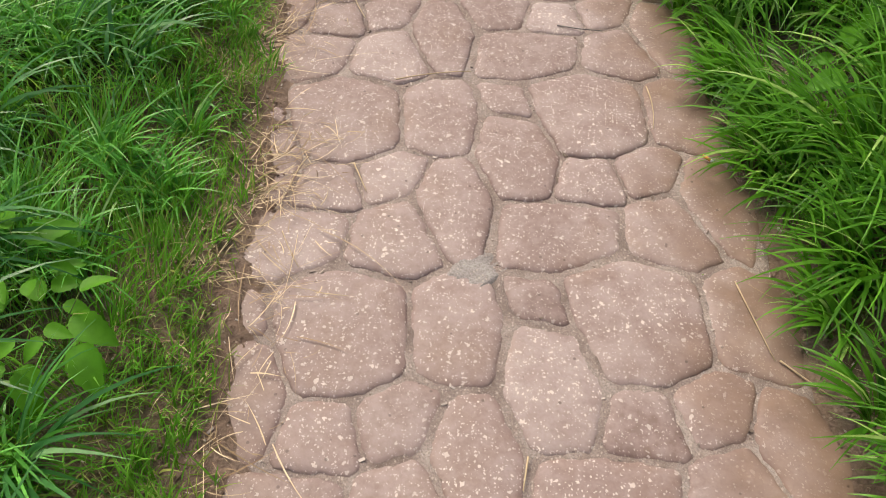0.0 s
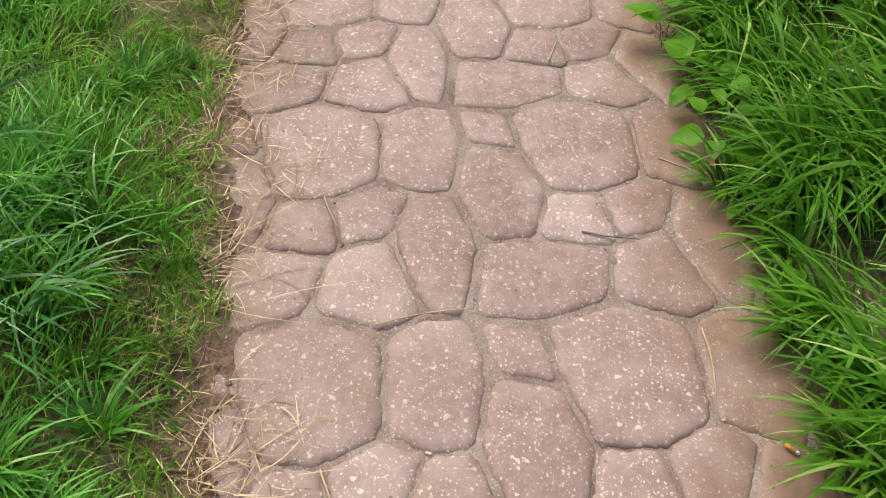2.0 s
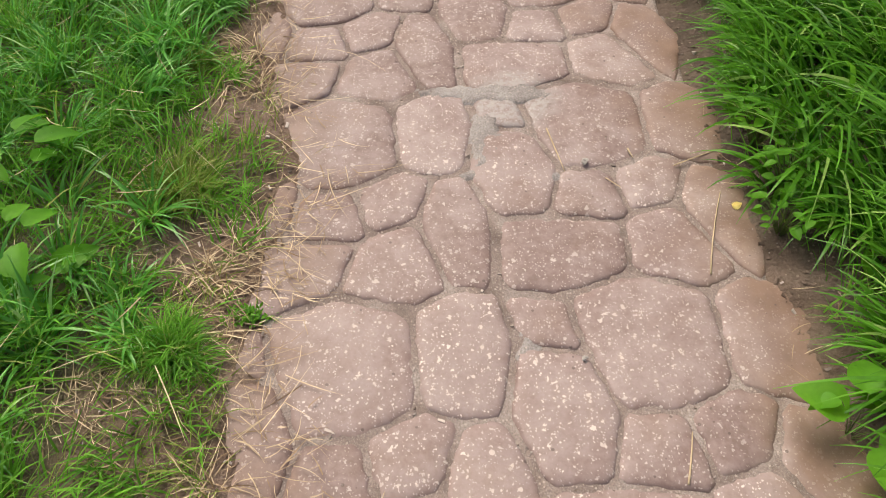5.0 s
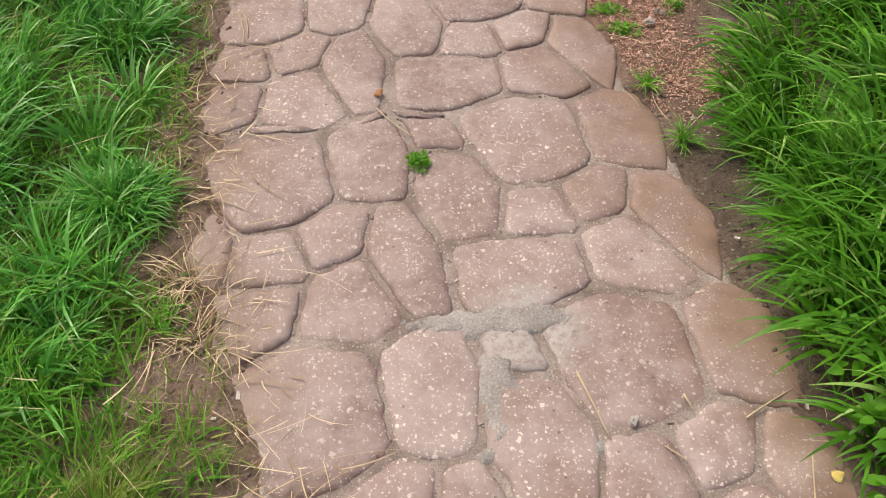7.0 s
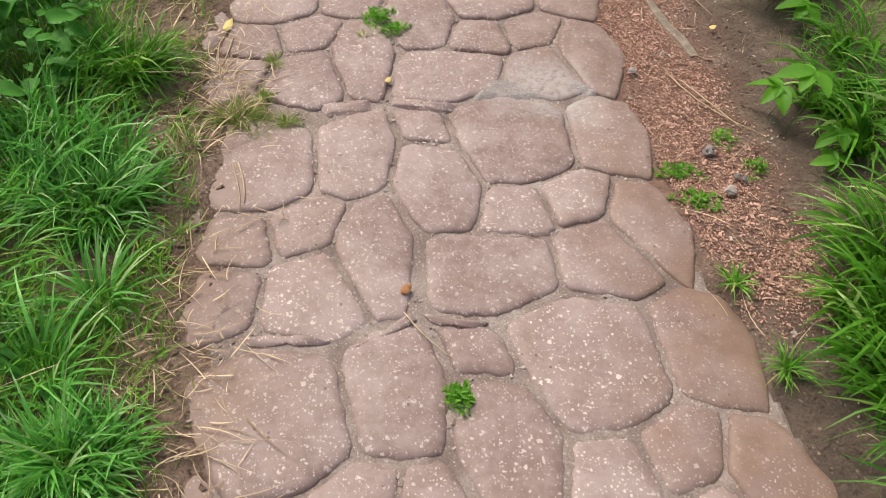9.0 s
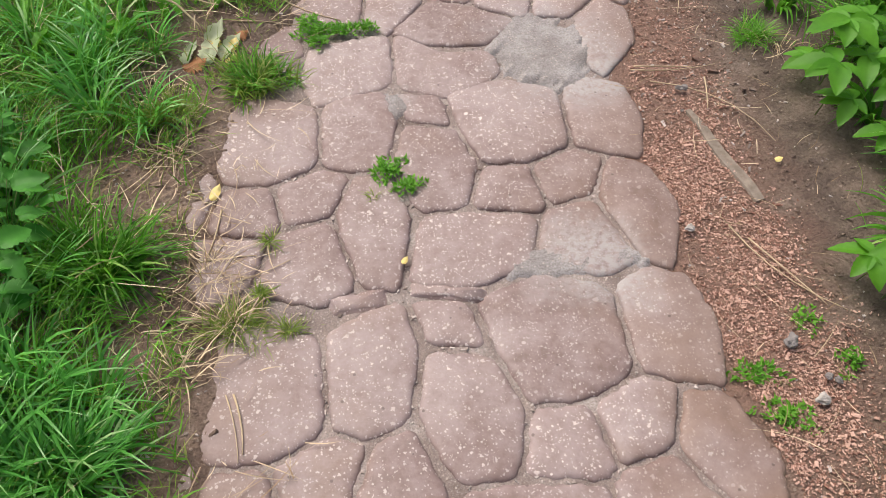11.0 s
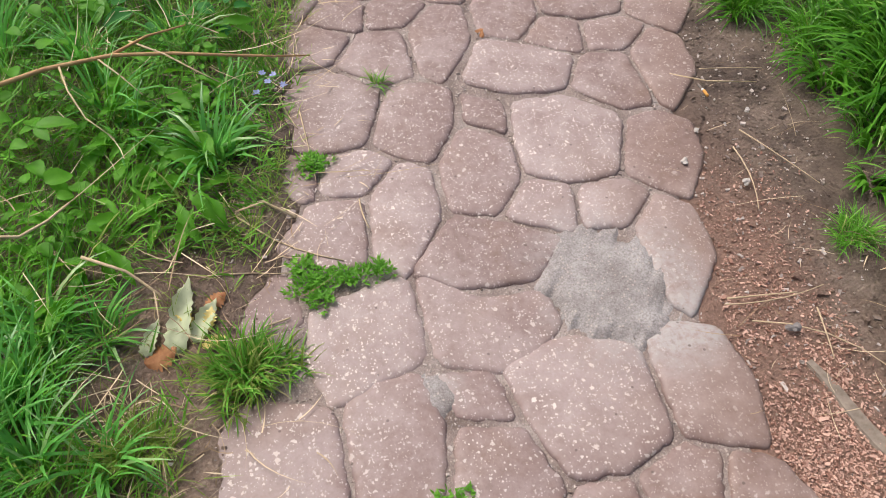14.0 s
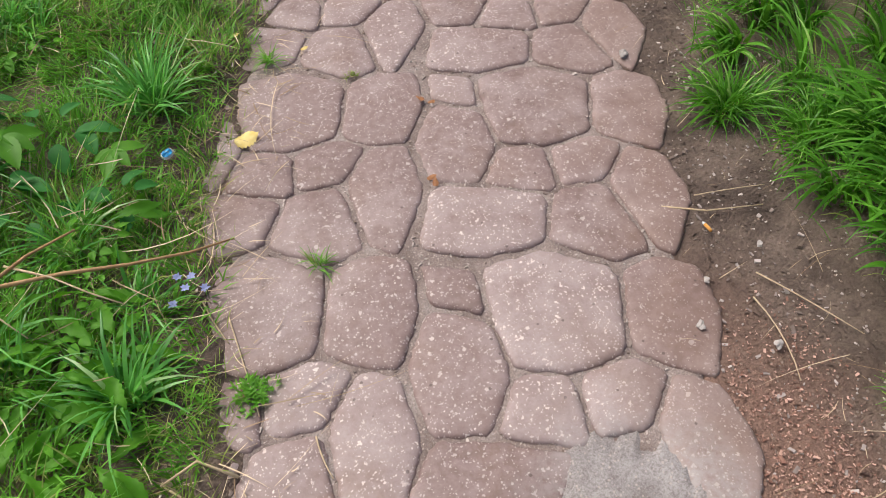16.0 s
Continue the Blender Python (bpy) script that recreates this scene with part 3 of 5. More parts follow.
def grass_left():
    rng = np.random.default_rng(11)
    worn_side = lambda x, y: np.where((y > 2.2) & (y < 5.7), 1.0, 0.0)  # noqa: E731
    # fine turf
    def fine(x, y):
        d = off_left(x, y)
        thin = 1 - np.where(y < 2.1, 0.40, np.where(y < 5.4, 0.20, 0.0)) * smooth(d, 0.10, 0.34)
        return smooth(d, -0.02, 0.07) * (d < 0.95) * open_soil(x, y) * (0.4 + 0.6 * free(x, y)) * thin * np.clip(bushy(x, y) + 0.45 - 0.45 * worn_side(x, y) * smooth(0.5 - d, 0.0, 0.4), 0.05, 1) * clumps(x, y)
    b = scatter(rng, 300000, -1.75, 0.6, -0.4, 7.9, fine)
    n = len(b)
    d = np.clip(off_left(b[:, 0], b[:, 1]), 0, 1)
    ob = blades("grass", b, rng.uniform(0.045, 0.11, n) * (0.75 + 0.8 * smooth(d, 0, 0.35)) * (1 - 0.25 * smooth(b[:, 1], 5.3, 5.8)), rng.uniform(0.0028, 0.0060, n), drift(b[:, 0], b[:, 1], 1.0) + rng.normal(0, 0.9, n), rng.uniform(0.3, 1.1, n) * (0.45 + 0.55 * smooth(b[:, 1], 1.2, 2.2)),
                rng.uniform(0.3, 1.4, n), GRASS, rng, 3)
    tagged(ob, "dense short green turf along the path", "grass", kind="stuff")
    # broader blades in tussocks that hang over the turf
    def broad(x, y):
        d = off_left(x, y)
        return smooth(d, 0.06, 0.22) * (d < 1.0) * open_soil(x, y) * free(x, y) * np.clip(0.5 + 0.6 * ripple(x, y, 6.0, 5.5), 0.12, 1) * np.interp(y, [5.2, 5.5, 6.2, 6.5], [0.9, 0.24, 0.20, 0.10])
    b, way, vigour = tussocks(rng, scatter(rng, 3000, -1.75, 0.4, -0.5, 8.0, broad), 22, 62, 0.030)
    n = len(b)
    d = np.clip(off_left(b[:, 0], b[:, 1]), 0, 1)
    ob = blades("grass", b, rng.uniform(0.09, 0.21, n) * vigour * (0.7 + 0.5 * smooth(d, 0, 0.4)) * np.interp(b[:, 1], [1.6, 2.2, 3.2, 3.6], [1.0, 0.7, 0.75, 1.0]), rng.uniform(0.0045, 0.0095, n), towards(way, drift(b[:, 0], b[:, 1], 3.0), 0.35), rng.uniform(0.08, 0.75, n),
                rng.uniform(0.5, 1.9, n), GRASS_BROAD, rng, 5)
    tagged(ob, "long green grass blades bending over the turf", "grass", kind="stuff")
    # tall blue-green grass beside the first stretch, leaning over towards the path
    def reed(x, y):
        d = off_left(x, y)
        return smooth(d, 0.20, 0.36) * (d < 1.0) * free(x, y) * np.interp(y, [-0.5, 1.3, 1.7, 2.0], [1.0, 1.0, 0.3, 0.0]) * np.clip(0.6 + 0.6 * ripple(x, y, 9.0, 0.7), 0.1, 1)
    b, way, vigour = tussocks(rng, scatter(rng, 330, -1.5, 0.0, -0.5, 2.4, reed), 10, 26, 0.03)
    n = len(b)
    ob = blades("grass", b, rng.uniform(0.20, 0.36, n) * vigour, rng.uniform(0.007, 0.0125, n), towards(way, rng.normal(-0.25, 0.4, n), 0.55), rng.uniform(0.1, 0.6, n), rng.uniform(0.9, 2.0, n), GRASS_REED, rng, 7)
    tagged(ob, "tall blue-green grass arching over the short turf", "grass", kind="stuff")
    # yellowed turf at the worn margin
    def olive(x, y):
        d = off_left(x, y)
        return smooth(d, -0.05, 0.04) * (1 - smooth(d, 0.15 + 0.3 * smooth(y, 4.6, 5.2), 0.65 + 0.4 * smooth(y, 4.6, 5.2))) * np.clip(0.5 + 0.6 * ripple(x, y, 7.0, 8.0), 0, 1) * (0.3 + 0.7 * open_soil(x, y))
    b = scatter(rng, 170000, -1.5, 0.5, -0.6, 8.2, olive)
    n = len(b)
    ob = blades("grass", b, rng.uniform(0.03, 0.085, n), rng.uniform(0.0014, 0.0030, n), rng.uniform(0, 2 * np.pi, n), rng.uniform(0.2, 1.2, n), rng.uniform(0.2, 1.4, n), GRASS_OLIVE, rng, 3)
    tagged(ob, "thin yellowed grass at the worn edge of the path", "grass", kind="stuff")


def grass_right():
    rng = np.random.default_rng(12)
    def tall(x, y):
        d = off_right(x, y)
        clump = np.clip(0.6 + 0.7 * ripple(x, y, 7.0, 3.3), 0.12, 1)
        return smooth(d, 0.01, 0.10) * (d < 0.85) * clump * open_soil(x, y) * free(x, y) * np.where(y < 4.1, 1.0, np.where(y > 5.6, 0.32, 0.6))
    b, way, vigour = tussocks(rng, scatter(rng, 2700, 0.25, 1.8, -0.6, 8.2, tall), 15, 42, 0.034)
    n = len(b)
    d = np.clip(off_right(b[:, 0], b[:, 1]), 0, 1)
    ob = blades("grass", b, rng.uniform(0.16, 0.36, n) * vigour * (0.6 + 0.5 * smooth(d, 0, 0.25)) * np.interp(b[:, 1], [3.6, 3.9, 4.8, 5.8], [1.0, 0.78, 0.78, 0.62]), rng.uniform(0.0070, 0.0145, n),
                towards(way, np.pi + 0.2 + 0.2 * drift(b[:, 0], b[:, 1], 5.0), 0.50), rng.uniform(0.08, 0.55, n), rng.uniform(0.9, 2.2, n), GRASS_LONG, rng, 7, 0.35)
    tagged(ob, "long lush grass arching over towards the path", "grass", kind="stuff")
    def low(x, y):
        d = off_right(x, y)
        return smooth(d, -0.02, 0.12) * (d < 0.8) * open_soil(x, y) * free(x, y) * np.clip(0.3 + 0.6 * ripple(x, y, 9.0, 1.3), 0.03, 1)
    b = scatter(rng, 80000, 0.25, 1.8, -0.6, 8.2, low)
    n = len(b)
    ob = blades("grass", b, rng.uniform(0.05, 0.13, n), rng.uniform(0.0026, 0.0048, n), rng.uniform(0, 2 * np.pi, n), rng.uniform(0.1, 0.9, n), rng.uniform(0.3, 1.5, n), GRASS, rng, 3)
    tagged(ob, "short green grass under the long blades", "grass", kind="stuff")


def dry_straw():
    rng = np.random.default_rng(13)
    def mown(x, y):
        d = off_left(x, y)
        band = np.maximum(smooth(d, -0.24, -0.02) * (1 - smooth(d, 0.05, 0.30)), (1 - open_soil(x, y)) * 0.8 * (d > -0.1))
        thick = np.clip(0.4 + 0.7 * ripple(x, y, 5.0, 4.4), 0.10, 1) * np.interp(y, [0.4, 0.8, 3.3, 3.6, 4.2, 4.3, 4.8, 5.1], [0.5, 1.0, 1.0, 0.4, 0.4, 0.5, 0.4, 0.25])
        return band * thick
    b = scatter(rng, 85000, -1.3, 0.4, -0.4, 8.0, mown)
    n = len(b)
    b[:, 2] = np.maximum(b[:, 2] + 0.004, 0.002) + rng.uniform(0, 0.006, n)
    ob = blades("straw", b, rng.gamma(1.7, 0.03, n) + 0.01, rng.uniform(0.0010, 0.0030, n), rng.normal(0.1, 1.0, n) + np.pi * (rng.uniform(0, 1, n) < 0.3), rng.uniform(1.46, 1.58, n),
                rng.normal(0.0, 0.06, n), STRAW, rng, 5, 0.4, None, 0.3)
    tagged(ob, "mown dry straw strewn along the path's edge", "straw", kind="stuff")
    def tangled(x, y):
        d = off_left(x, y)
        return smooth(d, 0.0, 0.15) * (d < 0.95) * np.interp(y, [1.8, 2.6, 4.8, 5.2], [0.0, 0.35, 0.5, 1.0]) * np.clip(0.45 + 0.6 * ripple(x, y, 7.0, 6.1), 0.08, 1)
    b = scatter(rng, 3800, -1.7, 0.3, 1.8, 8.0, tangled)
    n = len(b)
    b[:, 2] += rng.uniform(0.015, 0.085, n)
    ob = blades("straw", b, rng.gamma(3.0, 0.035, n) + 0.02, rng.uniform(0.0012, 0.0030, n), rng.uniform(0, 6.28, n), rng.uniform(1.25, 1.6, n), rng.normal(0.0, 0.15, n), STRAW, rng, 5, 0.4, None, 0.25)
    tagged(ob, "pale dead stems tangled in the green turf", "straw", kind="stuff")
    def right_side(x, y):
        d = x - edge(STONE_RIGHT, y)
        return smooth(d, -0.05, 0.05) * (1 - smooth(d, 0.3, 0.5)) * 0.5
    b = scatter(rng, 3500, 0.1, 1.5, -0.3, 8.0, right_side)
    n = len(b)
    b[:, 2] = np.maximum(b[:, 2] + 0.004, -0.002) + rng.uniform(0.001, 0.006, n)
    ob = blades("straw", b, rng.gamma(3.0, 0.02, n), rng.uniform(0.0009, 0.002, n), rng.uniform(0, 6.28, n), rng.uniform(1.50, 1.58, n), rng.normal(0.0, 0.05, n), STRAW, rng, 5, 0.3, None, 0.3)
    tagged(ob, "bits of dry straw lying on bare soil", "straw", kind="stuff")


def chips(name, rng, places, size, material, flat=0.45):
    """Angular crumbs, each a skewed block of its own."""
    n = len(places)
    corner = np.array([(-1, -1, -1), (1, -1, -1), (1, 1, -1), (-1, 1, -1), (-1, -1, 1), (1, -1, 1), (1, 1, 1), (-1, 1, 1)], float) * 0.5
    c = corner[None] * np.stack([size * rng.uniform(0.8, 1.9, n), size * rng.uniform(0.45, 0.9, n), size * flat * rng.uniform(0.5, 1.2, n)], -1)[:, None, :]
    c *= 1 + rng.normal(0, 0.18, (n, 8, 1))
    a, t = rng.uniform(0, 6.28, n)[:, None], rng.normal(0, 0.35, n)[:, None]
    x, z = c[..., 0] * np.cos(t) + c[..., 2] * np.sin(t), -c[..., 0] * np.sin(t) + c[..., 2] * np.cos(t)
    co = np.stack([x * np.cos(a) - c[..., 1] * np.sin(a), x * np.sin(a) + c[..., 1] * np.cos(a), z], -1) + places[:, None, :]
    q = np.array([(0, 3, 2, 1), (4, 5, 6, 7), (0, 1, 5, 4), (1, 2, 6, 5), (2, 3, 7, 6), (3, 0, 4, 7)])
    ob = raw_mesh(name, co.reshape(-1, 3), (q[None] + (np.arange(n) * 8)[:, None, None]).reshape(-1, 4), material)
    ob.data.polygons.foreach_set("use_smooth", np.zeros(n * 6, dtype=bool))
    return ob


def rubble():
    rng = np.random.default_rng(14)
    def strip(x, y):
        d = x - edge(STONE_RIGHT, y)
        along = smooth(y, 3.75, 4.05) * (1 - 0.75 * smooth(y, 4.85, 5.2)) * (1 - smooth(y, 5.3, 5.6))
        return smooth(d, -0.01, 0.015) * (1 - smooth(d + 0.05 * ripple(x, y, 12.0, 2.2), 0.14, 0.30)) * along * np.clip(0.60 + 0.6 * ripple(x, y, 10.0, 1.1) + 0.3 * ripple(x, y, 27.0, 3.1), 0.08, 1)
    b = scatter(rng, 300000, 0.15, 0.95, 3.7, 6.4, strip)
    b[:, 2] += 0.0045 + rng.uniform(0, 0.004, len(b))
    ob = chips("brick_chips", rng, b, rng.gamma(2.6, 0.00070, len(b)) + 0.0008, CHIPS)
    tagged(ob, "crushed red brick chips spread beside the stones", "brick chips", kind="stuff")
    def grit(x, y):
        dl, dr = off_left(x, y), x - edge(STONE_RIGHT, y)
        return np.where(dr > 0, (1 - smooth(dr, 0.2, 0.5)) * (0.2 + smooth(y, 4.5, 5.4)), np.where(dl > -0.06, (1 - smooth(dl, 0.1, 0.4)) * 0.35, 0.0))
    b = scatter(rng, 26000, -1.2, 1.3, -0.2, 7.6, grit)
    b[:, 2] += 0.005
    ob = chips("gravel", rng, b, rng.gamma(3.0, 0.0010, len(b)) + 0.0013, GRAVEL, 0.7)
    tagged(ob, "pale grit and small pebbles on bare soil", "gravel", kind="stuff")
    def earth(x, y):
        dl, dr = off_left(x, y), x - edge(STONE_RIGHT, y)
        return np.where(dr > -0.03, 1 - smooth(dr, 0.25, 0.6), np.where(dl > -0.08, (1 - smooth(dl, 0.1, 0.5)), 0.0))
    b = scatter(rng, 60000, -1.3, 1.4, -0.2, 7.6, earth)
    b[:, 2] += 0.0045
    ob = chips("soil_crumbs", rng, b, rng.gamma(2.0, 0.0013, len(b)) + 0.0012, SOIL, 0.75)
    tagged(ob, "loose brown crumbs of dry soil", "soil", kind="stuff")
    # crumbs of dirt and plaster lying in the joints
    def joints(x, y):
        return np.where((off_left(x, y) < -0.05) & (x < edge(STONE_RIGHT, y) - 0.03), np.interp(y, [3.4, 4.6], [0.22, 1.0]), 0.0)
    b = scatter(rng, 42000, -0.8, 1.0, 0.0, 7.4, joints)
    b[:, 2] = bed_height(b[:, 0], b[:, 1]) + 0.001
    ob = chips("grit", rng, b, rng.gamma(2.5, 0.0009, len(b)) + 0.0010, GRAVEL, 0.7)
    tagged(ob, "sandy grit caught in the mortar joints", "grit", kind="stuff")


def meadow():
    """Coarser grass that carries the turf on, away from the path."""
    rng = np.random.default_rng(15)
    def wide(x, y):
        d = np.maximum(off_left(x, y), off_right(x, y))
        return smooth(d, 0.6, 0.95) * (1 - smooth(d, 1.6, 3.2)) * np.clip(0.6 + 0.5 * ripple(x, y, 4.0, 2.0), 0.1, 1)
    b = scatter(rng, 110000, -4.0, 4.6, -1.6, 9.6, wide)
    n = len(b)
    ob = blades("grass", b, rng.uniform(0.10, 0.24, n), rng.uniform(0.008, 0.016, n), drift(b[:, 0], b[:, 1], 2.0) + rng.normal(0, 0.9, n), rng.uniform(0.3, 1.0, n), rng.uniform(0.4, 1.5, n), GRASS, rng, 3)
    tagged(ob, "rough green meadow grass away from the path", "grass", kind="stuff")


grass_left()
meadow()
grass_right()
dry_straw()
rubble()


# ---- plants with leaves of their own ----
def leaf_mesh(name, length, width, material, peak=0.8, teeth=0, droop=0.35, fold=0.25, wave=0.0, bite=0.16):
    """A leaf with a folded midrib, a drooping tip and toothed edges."""
    rows, verts, faces = 14 if teeth else 9, [], []
    for i in range(rows + 1):
        u = i / rows
        half = width * 0.5 * max(0.02, math.sin(math.pi * min(1.0, u ** peak)) ** 0.75)
        if teeth and 0 < i < rows:
            half *= 1.0 + bite * (1 if i % 2 else -1)
        for v in (-1.0, -0.5, 0.0, 0.5, 1.0):
            lift = fold * abs(v) * half - droop * length * u * u + wave * length * math.sin(u * 9 + v * 2) * abs(v)
            verts.append((u * length, v * half, lift))
    for i in range(rows):
        for k in range(4):
            a = i * 5 + k
            faces.append((a, a + 1, a + 6, a + 5))
    me = bpy.data.meshes.new(name)
    me.from_pydata(verts, [], faces)
    me.materials.append(material)
    me.polygons.foreach_set("use_smooth", [True] * len(me.polygons))
    return me


def tube(points, radius, sides=5, tip=0.4):
    """A tapered round stem along points: places and faces."""
    pts, verts, faces = [Vector(p) for p in points], [], []
    for i, p in enumerate(pts):
        way = (pts[min(i + 1, len(pts) - 1)] - pts[max(i - 1, 0)]).normalized()
        side = way.cross(Vector((0.13, 0.21, 0.97))).normalized()
        other = way.cross(side)
        r = radius * (1 + (tip - 1) * i / (len(pts) - 1))
        verts += [p + (side * math.cos(a) + other * math.sin(a)) * r for a in (2 * math.pi * k / sides for k in range(sides))]
    for i in range(len(pts) - 1):
        for k in range(sides):
            a, b = i * sides + k, i * sides + (k + 1) % sides
            faces.append((a, b, b + sides, a + sides))
    faces += [tuple(range(sides))[::-1], tuple(range(len(verts) - sides, len(verts)))]
    return verts, faces


def stand(name, x, y, z=None):
    """An empty at a thing's base."""
    ob = new(name)
    ob.location = (x, y, float(ground_height(np.array(x), np.array(y))) - 0.004 if z is None else z)
    return ob


STEM = plain_material("green_stem", (0.10, 0.16, 0.04), (0.20, 0.26, 0.07), 30.0, 0.6)
LEAVES = dict(
    round=[leaf_mesh("leaf", 0.075 * k, 0.058 * k, WEED, 0.72, 0, 0.25, 0.3, 0.02) for k in (0.8, 1.0, 1.2)],
    oval=[leaf_mesh("leaf", 0.062 * k, 0.036 * k, WEED, 0.75, 8, 0.3, 0.35, 0.0, 0.07) for k in (0.75, 1.0, 1.25)],
    long=[leaf_mesh("leaf", 0.108 * k, 0.055 * k, CREEPER, 0.85, 8, 0.22, 0.3, 0.0, 0.06) for k in (0.8, 1.0, 1.15)],
    dark=[leaf_mesh("leaf", 0.075 * k, 0.040 * k, WEED_DARK, 0.8, 8, 0.28, 0.35, 0.02, 0.05) for k in (0.75, 1.0, 1.2)],
    nettle=[leaf_mesh("leaf", 0.058 * k, 0.040 * k, NETTLE, 0.75, 8, 0.3, 0.35, 0.03, 0.12) for k in (0.75, 1.0, 1.25)],
    small=[leaf_mesh("leaf", 0.024 * k, 0.017 * k, WEED, 0.8, 0, 0.2, 0.3) for k in (0.7, 1.0, 1.3)],
    frond=[leaf_mesh("leaf", 0.10 * k, 0.026 * k, WEED, 1.1, 8, 0.45, 0.3, 0.05, 0.14) for k in (0.7, 1.0, 1.3)],
)


def plant(name, label, x, y, kind, count, height, spread, seed, size=1.0, category="plant"):
    """A low plant: petioles from one root, each with a leaf."""
    rng = random.Random(seed)
    root = tagged(stand(name, x, y), label, category)
    for n in range(count):
        a = n * 2.4 + rng.uniform(-0.5, 0.5)
        r, h = spread * math.sqrt(rng.uniform(0.02, 1.0)), height * rng.uniform(0.45, 1.0)
        end = Vector((r * math.cos(a), r * math.sin(a), h))
        mesh_object("stem", *tube([(0.004 * math.cos(a), 0.004 * math.sin(a), 0), end * 0.5 + Vector((0, 0, h * 0.15)), end], 0.0012, 4, 0.7), STEM, root)
        ob = new("leaf", rng.choice(LEAVES[kind]))
        ob.parent = root
        s = size * rng.uniform(0.8, 1.15)
        ob.matrix_basis = pose(*end, rng.gauss(0, 14), rng.uniform(-18, 14), math.degrees(a) + rng.gauss(0, 35)) @ Matrix.Diagonal((s, s, s, 1))
    return root


def creeper(x, y, height, heading, seed, size=1.0):
    """A woody climber's leaf: five leaflets spread like fingers."""
    rng = random.Random(seed)
    root = tagged(stand("creeper", x, y), "fresh green creeper with five-fingered leaves in the grass", "plant", "creeper leaves")
    top = Vector((0, 0, height))
    mesh_object("stem", *tube([(0, 0, 0), (0.01, -0.01, height * 0.6), top], 0.0018, 5, 0.6), STEM, root)
    for n, (turn, s) in enumerate(((0, 1.0), (50, 0.92), (-52, 0.9), (108, 0.7), (-112, 0.68))):
        ob = new("leaflet", LEAVES["long"][n % 3])
        ob.parent = root
        ob.matrix_basis = Matrix.Translation(top) @ pose(0, 0, 0, rng.gauss(0, 8), rng.uniform(-5, 14), heading + turn + rng.gauss(0, 7)) @ Matrix.Diagonal((s * size, s * size, s * size, 1))
    return root


